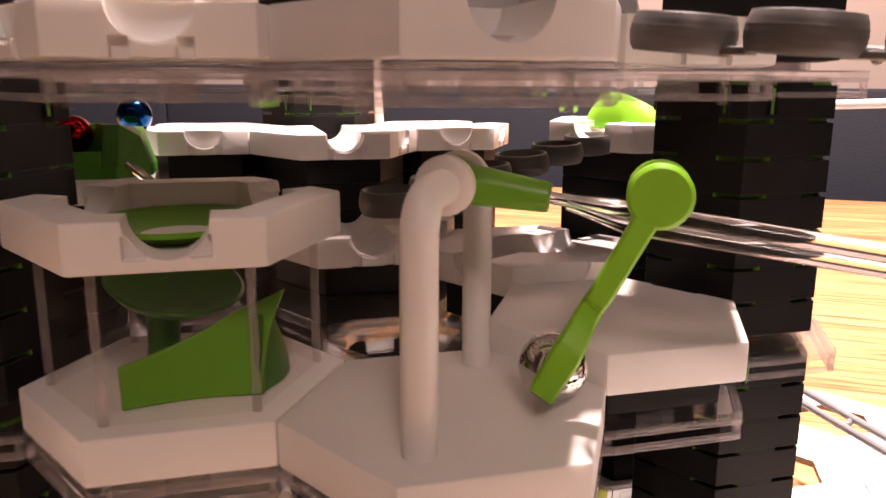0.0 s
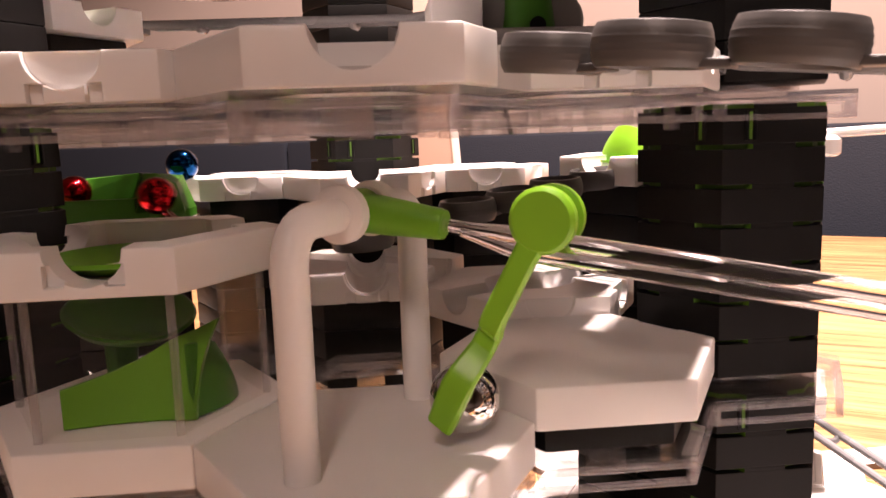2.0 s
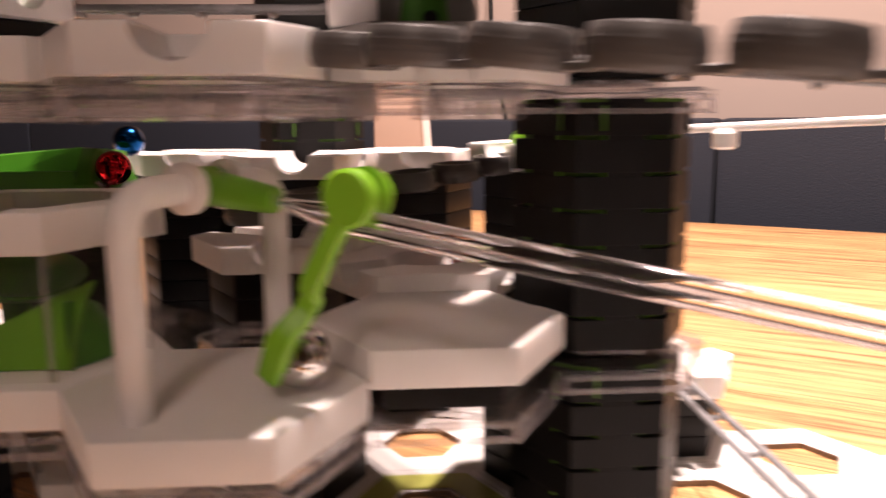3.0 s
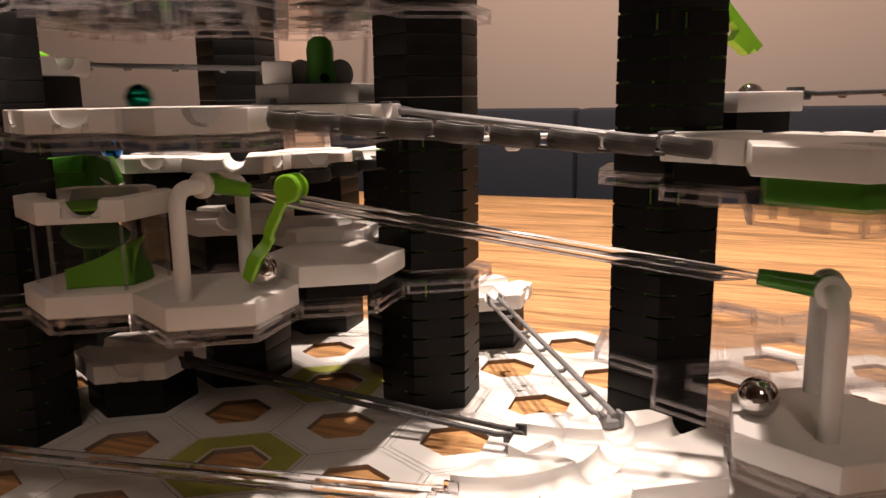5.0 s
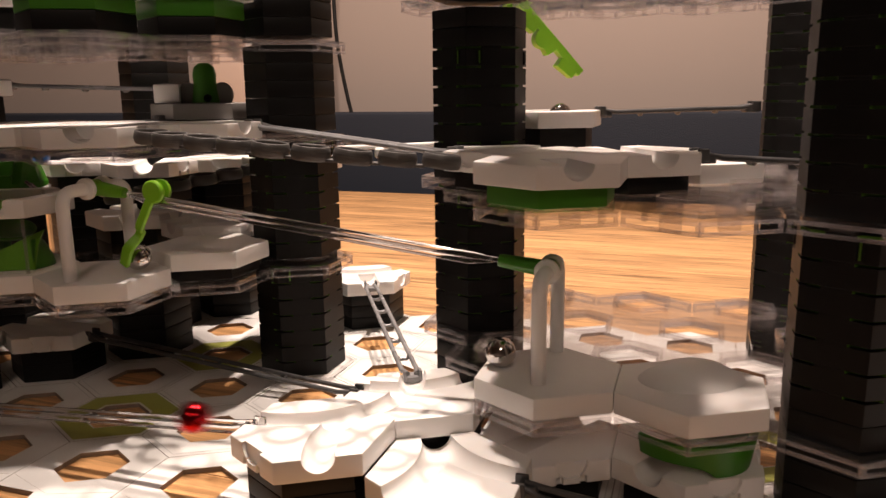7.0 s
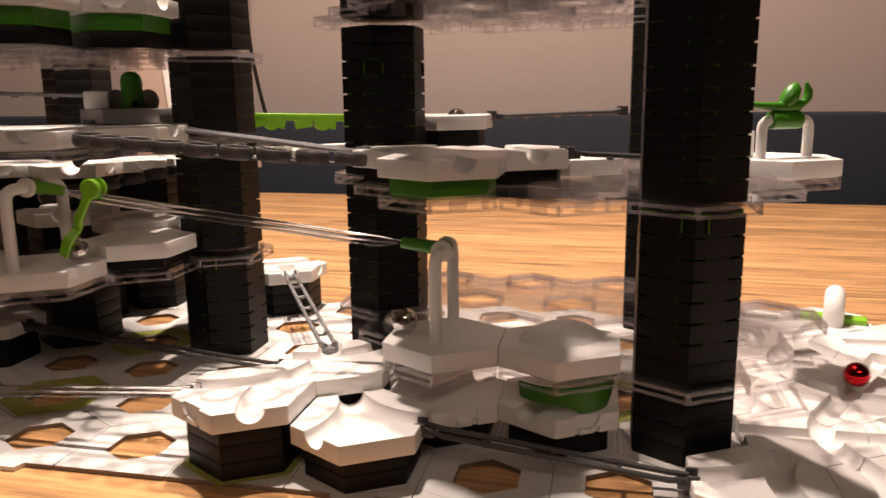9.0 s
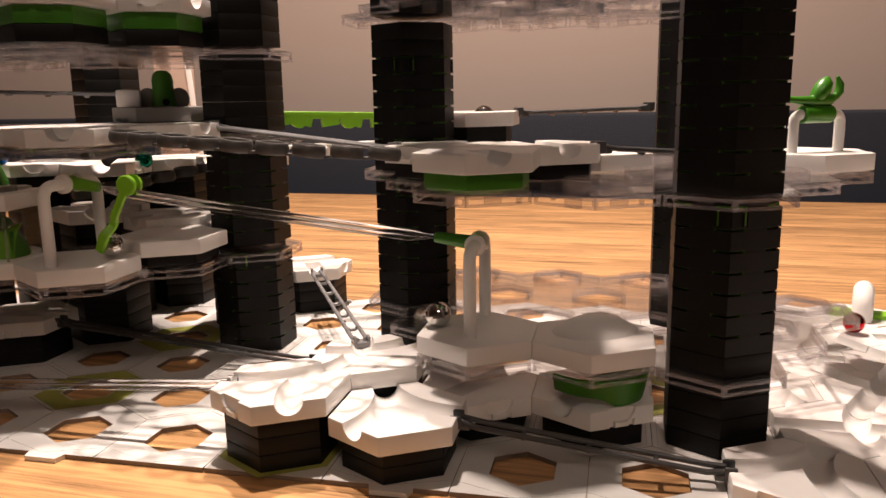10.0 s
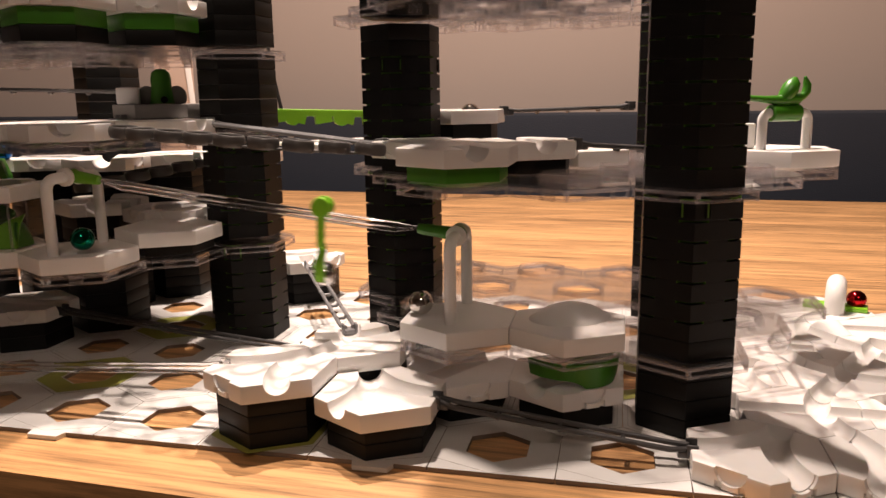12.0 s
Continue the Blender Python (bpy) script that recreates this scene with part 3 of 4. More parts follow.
tagged(part("track_tile", carved(body, [trim_, *[groove([side_way(i) * 0.004 + Vector((0, 0, TILE_H)), side_way(i) * 0.031 + Vector((0, 0, TILE_H))], 0.0066) for i in (4, 1)]], "track_tile"), WHITE, m=pose(p.x + 0.0015, p.y + 0.003, 0.1362)),
       "white track tile with an open half-round channel and one cut-off end", "track tile", "track tiles")
track_tile(-2, 1, 0.1362, (), (3, 4, 5), "white track tile with sunk recesses on a clear level")
track_tile(0, 1, 0.1362, ((5, 2),), (4,), "white track tile on a clear level")
track_tile(-1, 1.5, 0.1362, ((0, 3),), ())
track_tile(-2, 2, 0.1362, ((0, 3),), ())
track_tile(0, 2, 0.1455, (), (), "light grey plastic tile holding a launcher", mat=PALEGREY)
bm = bmesh.new()
hexagon(bm, 0.0262, 0.1362, 0.1455)
tagged(part("spacer_block", bm, BLACK, m=pose(*at(0, 2))), "black plastic spacer under a tile", "pedestal", "pedestals")
track_tile(3, -1.5, 0.0380, (), (), "plain white tile carrying a tube arm")
scoop = track_tile(4, -2, 0.0380, (), (), "white tile with a raised rounded scoop on a clear level")
bm = bmesh.new()
lathe(bm, [(0, 0.0074), (0.0060, 0.0070), (0.0110, 0.0052), (0.0150, 0.0026), (0.0182, 0.0006), (0.0190, -0.0005), (0, -0.0005)], 36, pose(0.0035, 0.0055, TILE_H) @ Matrix.Diagonal((1.15, 0.85, 1.0, 1.0)))
part("hump", bm, WHITE, scoop)
track_tile(3, -1.5, 0.1242, ((4, None),), (), "white track tile on a green spacer")
track_tile(3, -0.5, 0.1242, ((2, 0),), (3,), "white track tile meeting a grey rail")
track_tile(4, -1, 0.1242, ((1, 4),), ())
track_tile(4, 1, 0.1390, ((0, 3),), (), "white track tile on a black block with a steel ball")
track_tile(7, -1.5, 0.1168, (), (5,), "white tile carrying a green launcher")
track_tile(5, -0.5, 0.1168, ((0, 3),), ())
for c, r, z0, z1, mat, lab in ((3, -1.5, 0.1167, 0.1241, DEEPGREEN, "green plastic spacer"), (3, -0.5, 0.1167, 0.1241, BLACK, "black plastic spacer"),
                               (4, -1, 0.1167, 0.1241, BLACK, "black plastic spacer"), (4, 1, 0.1167, 0.1389, BLACK, "black plastic block"),
                               (0, 1, 0.1870, 0.1955, BLACK, "black plastic spacer"), (0, 1, 0.1957, 0.2045, DEEPGREEN, "green plastic spacer"),
                               (-1, 0.5, 0.1870, 0.1955, BLACK, "black plastic spacer"), (-1, 0.5, 0.1957, 0.2045, DEEPGREEN, "green plastic spacer"),
                               (-3, 2.5, 0.1362, 0.1596, BLACK, "black plastic block"),
                               # spacers out of view, added to hold tiles that shade the right side
                               (3, -1.5, 0.2097, 0.2170, BLACK, "black plastic spacer"), (4, -1, 0.2097, 0.2170, BLACK, "black plastic spacer"),
                               # blocks added high up to shade the ball catcher and left ground
                               *[(c, r, 0.1870, 0.2045, BLACK, "black plastic block") for c, r in ((-2, 2), (-1, 2.5), (-2, 3))],
                               (0, 2, 0.1870, 0.1955, BLACK, "black plastic spacer"), (0, 2, 0.1957, 0.2045, DEEPGREEN, "green plastic spacer"),
                               (0, 3, 0.1870, 0.1955, BLACK, "black plastic spacer"), (0, 3, 0.1957, 0.2045, DEEPGREEN, "green plastic spacer"),
                               # one more unseen spacer for the shading tiles on the right
                               (3, -0.5, 0.2097, 0.2170, BLACK, "black plastic spacer")):
    bm = bmesh.new()
    hexagon(bm, 0.0262, z0, z1)
    p = at(c, r)
    tagged(part("spacer_block", bm, mat, m=pose(p.x, p.y, 0)), lab + " between a tile and its level", "pedestal", "pedestals")
track_tile(0, 1, 0.2047, ((5, 2),), (4,))
track_tile(-1, 0.5, 0.2047, ((0, 3),), (4,))
track_tile(-3, 2.5, 0.1598, ((5, 2),), ())
# tiles added out of view on the left, shading what lies below
for c, r in ((-2, 2), (-1, 2.5), (-2, 3), (0, 2), (0, 3)):
    track_tile(c, r, 0.2047, ((0, 3),), ())
# unseen tiles on the right, placed to cast shade on the lower ones
for c, r in ((3, -1.5), (4, -1), (3, -0.5)):
    track_tile(c, r, 0.2171, ((0, 3),), ())
bm = bmesh.new()
lathe(bm, [(0, 0.0), (0.0190, 0.0), (0.0185, 0.0018), (0.0120, 0.0052), (0, 0.0066)], 28)
p = at(-3, 2.5)
tagged(part("green_dome", bm, GREEN, m=pose(p.x - 0.006, p.y, 0.1687)), "green domed plastic cap on a white tile", "cap")


# ---- rails ----
def rail(a, b, mat=RAILGREY, gap=0.0036, r=0.00125, label="grey plastic two-bar rail with hooked ends", ties=3):
    """Two round bars with cross ties and a hook at each end, from a to b."""
    a, b = Vector(a), Vector(b)
    d = (b - a).normalized()
    side = Vector((-d.y, d.x, 0)).normalized()
    up = side.cross(d) * -1
    up = up if up.z > 0 else -up
    t = thing("rail", (0, 0, 0), label, "rail", "rails")
    for s in (-1, 1):
        bm = bmesh.new()
        tube(bm, [a + side * s * gap * 0.6 + up * 0.0012, a + side * s * gap + d * 0.008, b + side * s * gap - d * 0.008, b + side * s * gap * 0.6 + up * 0.0012], r, 10)
        part("bar", bm, mat, t)
    for k in range(ties):
        m = a.lerp(b, (k + 1) / (ties + 1))
        bm = bmesh.new()
        tube(bm, [m - side * gap, m - side * gap * 0.5 - up * 0.0016, m + side * gap * 0.5 - up * 0.0016, m + side * gap], r * 0.9, 8)
        part("tie", bm, mat, t)
    for e, w in ((a, d), (b, -d)):
        bm = bmesh.new()
        ang = math.atan2(w.y, w.x)
        m = Matrix.Translation(e) @ Matrix.Rotation(ang, 4, "Z")
        box(bm, (0.0080, 0.0078, 0.0030), (0.0010, 0, -0.0012), 0.0008, m)
        for s in (-1, 1):
            box(bm, (0.0050, 0.0016, 0.0056), (-0.0012, s * 0.0036, 0.0008), 0.0006, m)
        part("hook", bm, mat, t)
    return t


def edge(c, r, i, z, out=0.0):
    p = at(c, r) + side_way(i) * (TILE_R * 0.8660254 + out)
    return p.x, p.y, z


rail(edge(-2, 2, 5, 0.0225), edge(2, 0, 2, 0.0062), GREY)
rail(edge(2, 3, 4, 0.0310), edge(2, -1, 1, 0.0285), RAILGREY, ties=5)
rail(edge(2, -2, 5, 0.0195), edge(5, -3.5, 2, 0.0062), GREY)
rail((0.0282, 0.0580, 0.1425), edge(3, -0.5, 2, 0.1305), RAILGREY)
rail(edge(-3, 2.5, 0, 0.1660), edge(0, 2, 2, 0.1625), RAILGREY, label="thin grey plastic rail between two tiles")
rail(edge(-1, 1.5, 0, 0.1445), edge(0, 2, 3, 0.1445), RAILGREY, ties=1)
rail(edge(4, -1, 5, 0.1305), edge(7, -1.5, 2, 0.1235), GREY)
rail((0.2225, 0.0545, 0.1462), (0.3085, 0.040, 0.1480), GREY)
rail((-0.115, 0.235, 0.052), (0.035, 0.195, 0.048), GREY, label="dark grey plastic rail behind the platform")
rail(edge(1, -1.5, 2, 0.0283), edge(-5, 1.5, 5, 0.0110), CLEAR, 0.0030, 0.0017, "clear plastic rail resting on a white tile", 0)


# ---- bead chains ----
def bead_mesh():
    """A ring cup with a ridged side, a rounded rim and a thin floor."""
    bm = bmesh.new()
    side = [(0.0076 + 0.00010 * math.sin(1.6 * k) ** 2 + 0.0004 * math.sin(math.pi * k / 10), 0.0006 + 0.00046 * k) for k in range(11)]
    lathe(bm, [(0.0066, 0.0), (0.0062, 0.0006), (0.0064, 0.0053), (0.0068, 0.0059), (0.0074, 0.0058), *side[::-1], (0.0072, 0.0), (0.0066, 0.0)], 40)
    return mesh_of(bm, "bead", 25)


BEAD = bead_mesh()
BEAD.materials.append(CUPGREY)


def chain(points, n, label):
    """n ring cups at even steps along a line through points, joined by flat links."""
    pts = [Vector(p) for p in points]
    runs = [(q - p).length for p, q in zip(pts, pts[1:])]

    def along(d):
        for p, q, run in zip(pts, pts[1:], runs):
            if d <= run + 1e-9:
                return p.lerp(q, d / run)
            d -= run
        return pts[-1]

    step = sum(runs) / (n - 1)
    spots = [along(min(k * step, sum(runs) - 1e-7)) for k in range(n)]
    t = thing("cup_chain", spots[0], label, "chain track", "cup chains")
    for k, q in enumerate(spots):
        go = spots[min(k + 1, n - 1)] - spots[max(k - 1, 0)]
        ang, drop = math.degrees(math.atan2(go.y, go.x)), -math.degrees(math.atan2(go.z, go.xy.length))
        part("cup", BEAD, CUPGREY, t, m=Matrix.Translation(q - spots[0] - Vector((0, 0, 0.0035))) @ pose(0, 0, 0, 0, drop + (2.0 if k % 2 else 3.5), ang))
    for p, q in zip(spots, spots[1:]):
        go, mid = q - p, (p + q) / 2 - spots[0]
        bm = bmesh.new()
        box(bm, (0.004, 0.0050, 0.0012), (0, 0, 0), 0.0003)
        part("link", bm, CUPGREY, t, m=pose(mid.x, mid.y, mid.z - 0.0030, 0, -math.degrees(math.atan2(go.z, go.xy.length)), math.degrees(math.atan2(go.y, go.x))))
    return t


chain([(-0.0165, 0.0085, 0.1410), (-0.0079, -0.0055, 0.1404), (0.0355, -0.0385, 0.1372), (0.0660, -0.0535, 0.1346), (0.1040, -0.0580, 0.1318)], 9, "chain of dark grey ring-shaped plastic cups")
chain([(-0.0475, 0.0825, 0.1050), (0.0239, 0.1238, 0.1145)], 6, "chain of dark grey ring cups leading to a far tile")


# ---- tube arms and the rope line ----
def bend(points, radius, steps=6):
    """Points with each inner corner rounded."""
    pts = [Vector(p) for p in points]
    out = [pts[0]]
    for p, q, s in zip(pts, pts[1:], pts[2:]):
        a, b = q + (p - q).normalized() * radius, q + (s - q).normalized() * radius
        for k in range(steps + 1):
            t = k / steps
            out.append(a * (1 - t) ** 2 + q * 2 * t * (1 - t) + b * t * t)
    return out + [pts[-1]]


def tube_arm(f, b, base_z, top_z, aim, sleeve=0.021, green=GREEN):
    """Two bent white posts that carry a green sleeve between their collars."""
    f, b = Vector((*f, base_z)), Vector((*b, base_z))
    mid = (f + b) / 2
    mid.z = top_z
    t = thing("tube_arm", mid, "white bent tube stand with a green swivel sleeve", "stand", "tube stands")
    for foot in (f, b):
        over = Vector((foot.x, foot.y, top_z))
        in_ = mid + (over - mid).normalized() * 0.0045
        bm = bmesh.new()
        tube(bm, [p - mid for p in bend([foot + Vector((0, 0, -0.001)), over, in_], 0.0075, 8)], 0.0030, 20)
        part("post", bm, WHITE, t)
        bm = bmesh.new()
        w = (over - mid).normalized()
        tube(bm, [w * 0.0072, w * 0.0066, w * 0.0044, w * 0.0036], [0.0040, 0.0051, 0.0051, 0.0042], 24)
        part("collar", bm, WHITE, t)
    d = (Vector(aim) - mid).normalized()
    bm = bmesh.new()
    w = (f - b).normalized()
    tube(bm, [w * -0.0022, w * 0.0038], 0.0040, 20)
    tube(bm, [d * 0.0005, d * 0.006, d * (sleeve - 0.001), d * sleeve], [0.0036, 0.0034, 0.0027, 0.0025], 20)
    part("sleeve", bm, green, t)
    return mid + d * (sleeve - 0.003)


ARM_L, ARM_R = Vector((-0.0469, 0.0278, 0.1160)), Vector((0.144, -0.077, 0.0880))
end_l = tube_arm((-0.0578, 0.0095), (-0.0370, 0.0462), 0.0748, ARM_L.z, ARM_R, 0.0170)
end_r = tube_arm((0.1340, -0.0950), (0.1545, -0.0600), 0.0468, ARM_R.z, ARM_L, green=DEEPGREEN)
line = thing("rope_line", (0, 0, 0), "clear plastic sliding bar between two tube stands", "track")
d = (end_r - end_l).normalized()
bm = bmesh.new()
tube(bm, [end_l, end_l + d * 0.008, end_l + d * 0.014, end_r - d * 0.014, end_r - d * 0.008, end_r], [0.0011, 0.0011, 0.0016, 0.0016, 0.0011, 0.0011], 16)
part("upper_bar", bm, CLEAR, line)
bm = bmesh.new()
dn = Vector((0, 0, -0.0026))
tube(bm, [end_l + d * 0.006 + dn * 0.3, end_l + d * 0.016 + dn, end_r - d * 0.016 + dn, end_r - d * 0.006 + dn * 0.3], [0.0008, 0.0014, 0.0014, 0.0008], 16)
part("lower_bar", bm, CLEAR, line)
arch = thing("arch_stand", (0.4325, -0.0315, 0.0092), "thick white plastic arch with a green foot on the white tiles", "stand", turn=44)
bm = bmesh.new()
tube(bm, bend([(-0.0130, 0, 0), (-0.0130, 0, 0.0170), (0.0130, 0, 0.0170), (0.0130, 0, 0)], 0.0110, 8), 0.0064, 20)
part("arch", bm, WHITE, arch)
bm = bmesh.new()
box(bm, (0.012, 0.040, 0.0034), (0, 0, 0.0017), 0.0008)
part("foot", bm, NEON, arch, "bright green foot bar")


def ball_mesh(radius=0.00635):
    bm = bmesh.new()
    bmesh.ops.create_uvsphere(bm, u_segments=40, v_segments=24, radius=radius)
    return mesh_of(bm, "ball", 60)


BALLS = {}


def ball(place, mat, label):
    key = mat.name
    if key not in BALLS:
        BALLS[key] = ball_mesh()
        BALLS[key].materials.append(mat)
    ob = part("ball", BALLS[key], mat, m=pose(*place))
    return tagged(ob, label, "ball", "balls")


def strap(bm, across, points, widths, thick):
    """A flat bent bar, wide along across."""
    across = Vector(across).normalized()
    rings = []
    for i, q in enumerate(points):
        go = (points[min(i + 1, len(points) - 1)] - points[max(i - 1, 0)]).normalized()
        nrm = across.cross(go).normalized()
        w, h, e = widths[i] / 2, thick / 2, 0.0005
        rings.append([bm.verts.new(q + across * x + nrm * y) for x, y in ((w, h - e), (w - e, h), (e - w, h), (-w, h - e), (-w, e - h), (e - w, -h), (w - e, -h), (w, e - h))])
    for a, b in zip(rings, rings[1:]):
        for k in range(8):
            bm.faces.new((a[k], a[(k + 1) % 8], b[(k + 1) % 8], b[k]))
    bm.faces.new(rings[0][::-1])
    bm.faces.new(rings[-1])


# the hanger that slides on the clear bar
ON_LINE = end_l.lerp(end_r, 0.100)
slider = thing("slider", ON_LINE, "bright green plastic pulley hanger on a clear bar", "slider")
cross = Vector((-d.y, d.x, 0)).normalized()
for s in (-1, 1):
    bm = bmesh.new()
    c0 = cross * s * 0.0014 + Vector((0, 0, 0.0038))
    tube(bm, [c0, c0 + cross * s * 0.0003, c0 + cross * s * 0.0022, c0 + cross * s * 0.0028], [0.0040, 0.0054, 0.0054, 0.0047], 32)
    part("wheel", bm, NEON, slider)
bm = bmesh.new()
tube(bm, [cross * -0.0016 + Vector((0, 0, 0.0038)), cross * 0.0016 + Vector((0, 0, 0.0038))], 0.0036, 24)
part("axle", bm, NEON, slider)
bm = bmesh.new()
front = -cross
strap(bm, d, [front * f + Vector((0, 0, z)) for f, z in ((0.0022, 0.002), (0.0030, -0.003), (0.0036, -0.0140), (0.0030, -0.0160), (0.0012, -0.0175), (0.0016, -0.0208), (0.0056, -0.0248), (0.0064, -0.0270), (0.0050, -0.0352))],
      [0.0046, 0.0042, 0.0042, 0.0042, 0.0042, 0.0043, 0.0050, 0.0054, 0.0048], 0.0026)
part("arm", bm, NEON, slider)
held = ball((0, 0, 0), STEEL, "polished steel ball held by the green hanger")

# ---- clear box with a green spiral ----
p = at(-2, 1)
boxed = thing("spiral_box", (p.x, p.y, 0.0749), "clear plastic box holding a green spiral ramp", "spiral drop")
o = [corner(i, 0.0262) for i in range(6)]
n = [corner(i, 0.0250) for i in range(6)]
for k in range(6):
    j = (k + 1) % 6
    bm = bmesh.new()
    plate(bm, [o[k][:2], o[j][:2], n[j][:2], n[k][:2]], 0, 0.0275)
    part("pane", bm, PANE, boxed)


def helicoid(bm, r0, r1, a0, a1, z0, z1, thick=0.0013, lift=0.0, steps=36, rad=6):
    top = []
    for i in range(steps + 1):
        t = i / steps
        a = radians(a0 + (a1 - a0) * t)
        row = []
        for k in range(rad + 1):
            u = k / rad
            rr = r0 + (r1 - r0) * u
            row.append(Vector((rr * math.cos(a), rr * math.sin(a), z0 + (z1 - z0) * t + lift * u * u)))
        top.append(row)
    va = [[bm.verts.new(v) for v in row] for row in top]
    vb = [[bm.verts.new(v - Vector((0, 0, thick))) for v in row] for row in top]
    for i in range(steps):
        for k in range(rad):
            bm.faces.new((va[i][k], va[i + 1][k], va[i + 1][k + 1], va[i][k + 1]))
            bm.faces.new((vb[i][k], vb[i][k + 1], vb[i + 1][k + 1], vb[i + 1][k]))
        bm.faces.new((va[i][0], vb[i][0], vb[i + 1][0], va[i + 1][0]))
        bm.faces.new((va[i][rad], va[i + 1][rad], vb[i + 1][rad], vb[i][rad]))
    for i in (0, steps):
        for k in range(rad):
            bm.faces.new((va[i][k], va[i][k + 1], vb[i][k + 1], vb[i][k]))


def sheet_part(name, pts, mat, thick=0.0012, owner=None):
    """A curved leaf through rows of points."""
    bm = bmesh.new()
    rows = [[bm.verts.new(v) for v in row] for row in pts]
    for a, b in zip(rows, rows[1:]):
        for k in range(len(a) - 1):
            bm.faces.new((a[k], a[k + 1], b[k + 1], b[k]))
    bmesh.ops.recalc_face_normals(bm, faces=bm.faces[:])
    bmesh.ops.solidify(bm, geom=bm.faces[:], thickness=thick)
    part(name, bm, mat, owner or boxed, smooth=60)


for k in range(6):
    bm = bmesh.new()
    v = corner(k, 0.0258)
    prism(bm, 0.0009, 0, 0.0275, 0.0002, 8, Matrix.Translation((v.x, v.y, 0)))
    part("corner_post", bm, RIM, boxed)
# a front leaf that rises to a tip, a bulging side leaf, a saucer on a stem
sheet_part("front_leaf", [[(-0.0105 + 0.0247 * u + 0.0048 * max(0, u - 0.8) / 0.2 * v * v, -0.0168 + 0.0022 * math.sin(2.6 * u) + 0.0035 * v * u, 0.0002 + v * (0.0078 + 0.0060 * u + 0.0056 * u ** 3)) for v in (0, 0.2, 0.4, 0.6, 0.8, 1)] for u in [k / 16 for k in range(17)]], GREEN)
sheet_part("side_leaf", [[(0.0138 + 0.0062 * math.sin(1.9 * u) - 0.0045 * v * u * v, -0.0150 + 0.0150 * u, 0.0003 + 0.0150 * v * (1 - 0.35 * u * u)) for v in [k / 8 for k in range(9)]] for u in [k / 8 for k in range(9)]], DEEPGREEN)
bm = bmesh.new()
lathe(bm, [(0, 0.0), (0.0070, 0.0003), (0.0118, 0.0016), (0.0134, 0.0034), (0.0128, 0.0038), (0.0108, 0.0026), (0.0060, 0.0014), (0, 0.0012)], 32, pose(-0.0020, 0.001, 0.0160, 14, 10, 0))
part("saucer", bm, DEEPGREEN, boxed)
bm = bmesh.new()
tube(bm, [(-0.0045, 0.001, 0.0), (-0.0045, 0.001, 0.006), (-0.004, 0.001, 0.0150)], [0.0042, 0.0030, 0.0036], 16)
part("stem", bm, DEEPGREEN, boxed)
bm = bmesh.new()
lathe(bm, [(0, 0.0277), (0.0100, 0.0280), (0.0170, 0.0310), (0.0178, 0.0312), (0.0165, 0.0320), (0.0098, 0.0292), (0, 0.0288)], 32)
part("bowl", bm, GREEN, boxed)

# ---- launchers and other green gear ----
p = at(0, 2)
gear = thing("launcher", (p.x - 0.004, p.y, 0.1545), "dark green launcher with a grey wheel on a white tile", "launcher")
bm = bmesh.new()
box(bm, (0.014, 0.020, 0.0105), (-0.0165, -0.002, 0.0053), 0.0012)
part("housing", bm, WHITE, gear)
bm = bmesh.new()
lathe(bm, [(0, 0.0225), (0.0030, 0.0222), (0.0056, 0.0200), (0.0066, 0.0160), (0.0064, 0.0110), (0.0074, 0.0040), (0.0080, 0.0), (0, 0.0)], 28, Matrix.Translation((0.004, -0.004, 0)) @ Matrix.Diagonal((1.0, 0.75, 1.0, 1.0)))
part("cap", bm, DEEPGREEN, gear)
# solid black disc that stands for the shade inside a round hole
bm = bmesh.new()
prism(bm, 0.0022, -0.0004, 0.0006, 0, 16, pose(0.0055, -0.0098, 0.0026, 90, 0, 0))
part("hole_disc", bm, BLACK, gear, "black disc for the shaded hole at the foot of the cap")
for sx in (-0.0055, 0.0135):
    bm = bmesh.new()
    bmesh.ops.create_uvsphere(bm, u_segments=20, v_segments=12, radius=0.0062)
    bmesh.ops.scale(bm, vec=(1.0, 0.3, 1.15), verts=bm.verts[:])
    bmesh.ops.translate(bm, vec=(sx, -0.004, 0.0045), verts=bm.verts[:])
    part("side_lobe", bm, PALEGREY, gear)

p = at(7, -1.5)
cannon = thing("swing_launcher", (p.x - 0.004, p.y, 0.1257), "white tube stand with a green barrel and curled arm", "launcher")
for sx in (-0.014, 0.016):
    bm = bmesh.new()
    tube(bm, bend([(sx, -0.006, 0.0), (sx, -0.006, 0.0195), (sx * 0.55, -0.006, 0.0195)], 0.005), 0.0027, 16)
    part("post", bm, WHITE, cannon)
bm = bmesh.new()
tube(bm, [(-0.0095, -0.006, 0.0195), (-0.009, -0.006, 0.0195), (0.009, -0.006, 0.0195), (0.0095, -0.006, 0.0195)], [0.0040, 0.0046, 0.0046, 0.0040], 24)
part("barrel", bm, DEEPGREEN, cannon)
bm = bmesh.new()
tube(bm, [(-0.026, -0.006, 0.0280), (-0.012, -0.006, 0.0268), (-0.002, -0.006, 0.0262), (0.008, -0.006, 0.0268), (0.0125, -0.006, 0.0290)], [0.0014, 0.0020, 0.0030, 0.0030, 0.0016], 14)
tube(bm, [(-0.0030, -0.006, 0.0262), (0.0000, -0.006, 0.0290), (0.0030, -0.006, 0.0325), (0.0050, -0.006, 0.0360), (0.0058, -0.006, 0.0385)], [0.0022, 0.0040, 0.0046, 0.0036, 0.0012], 16)
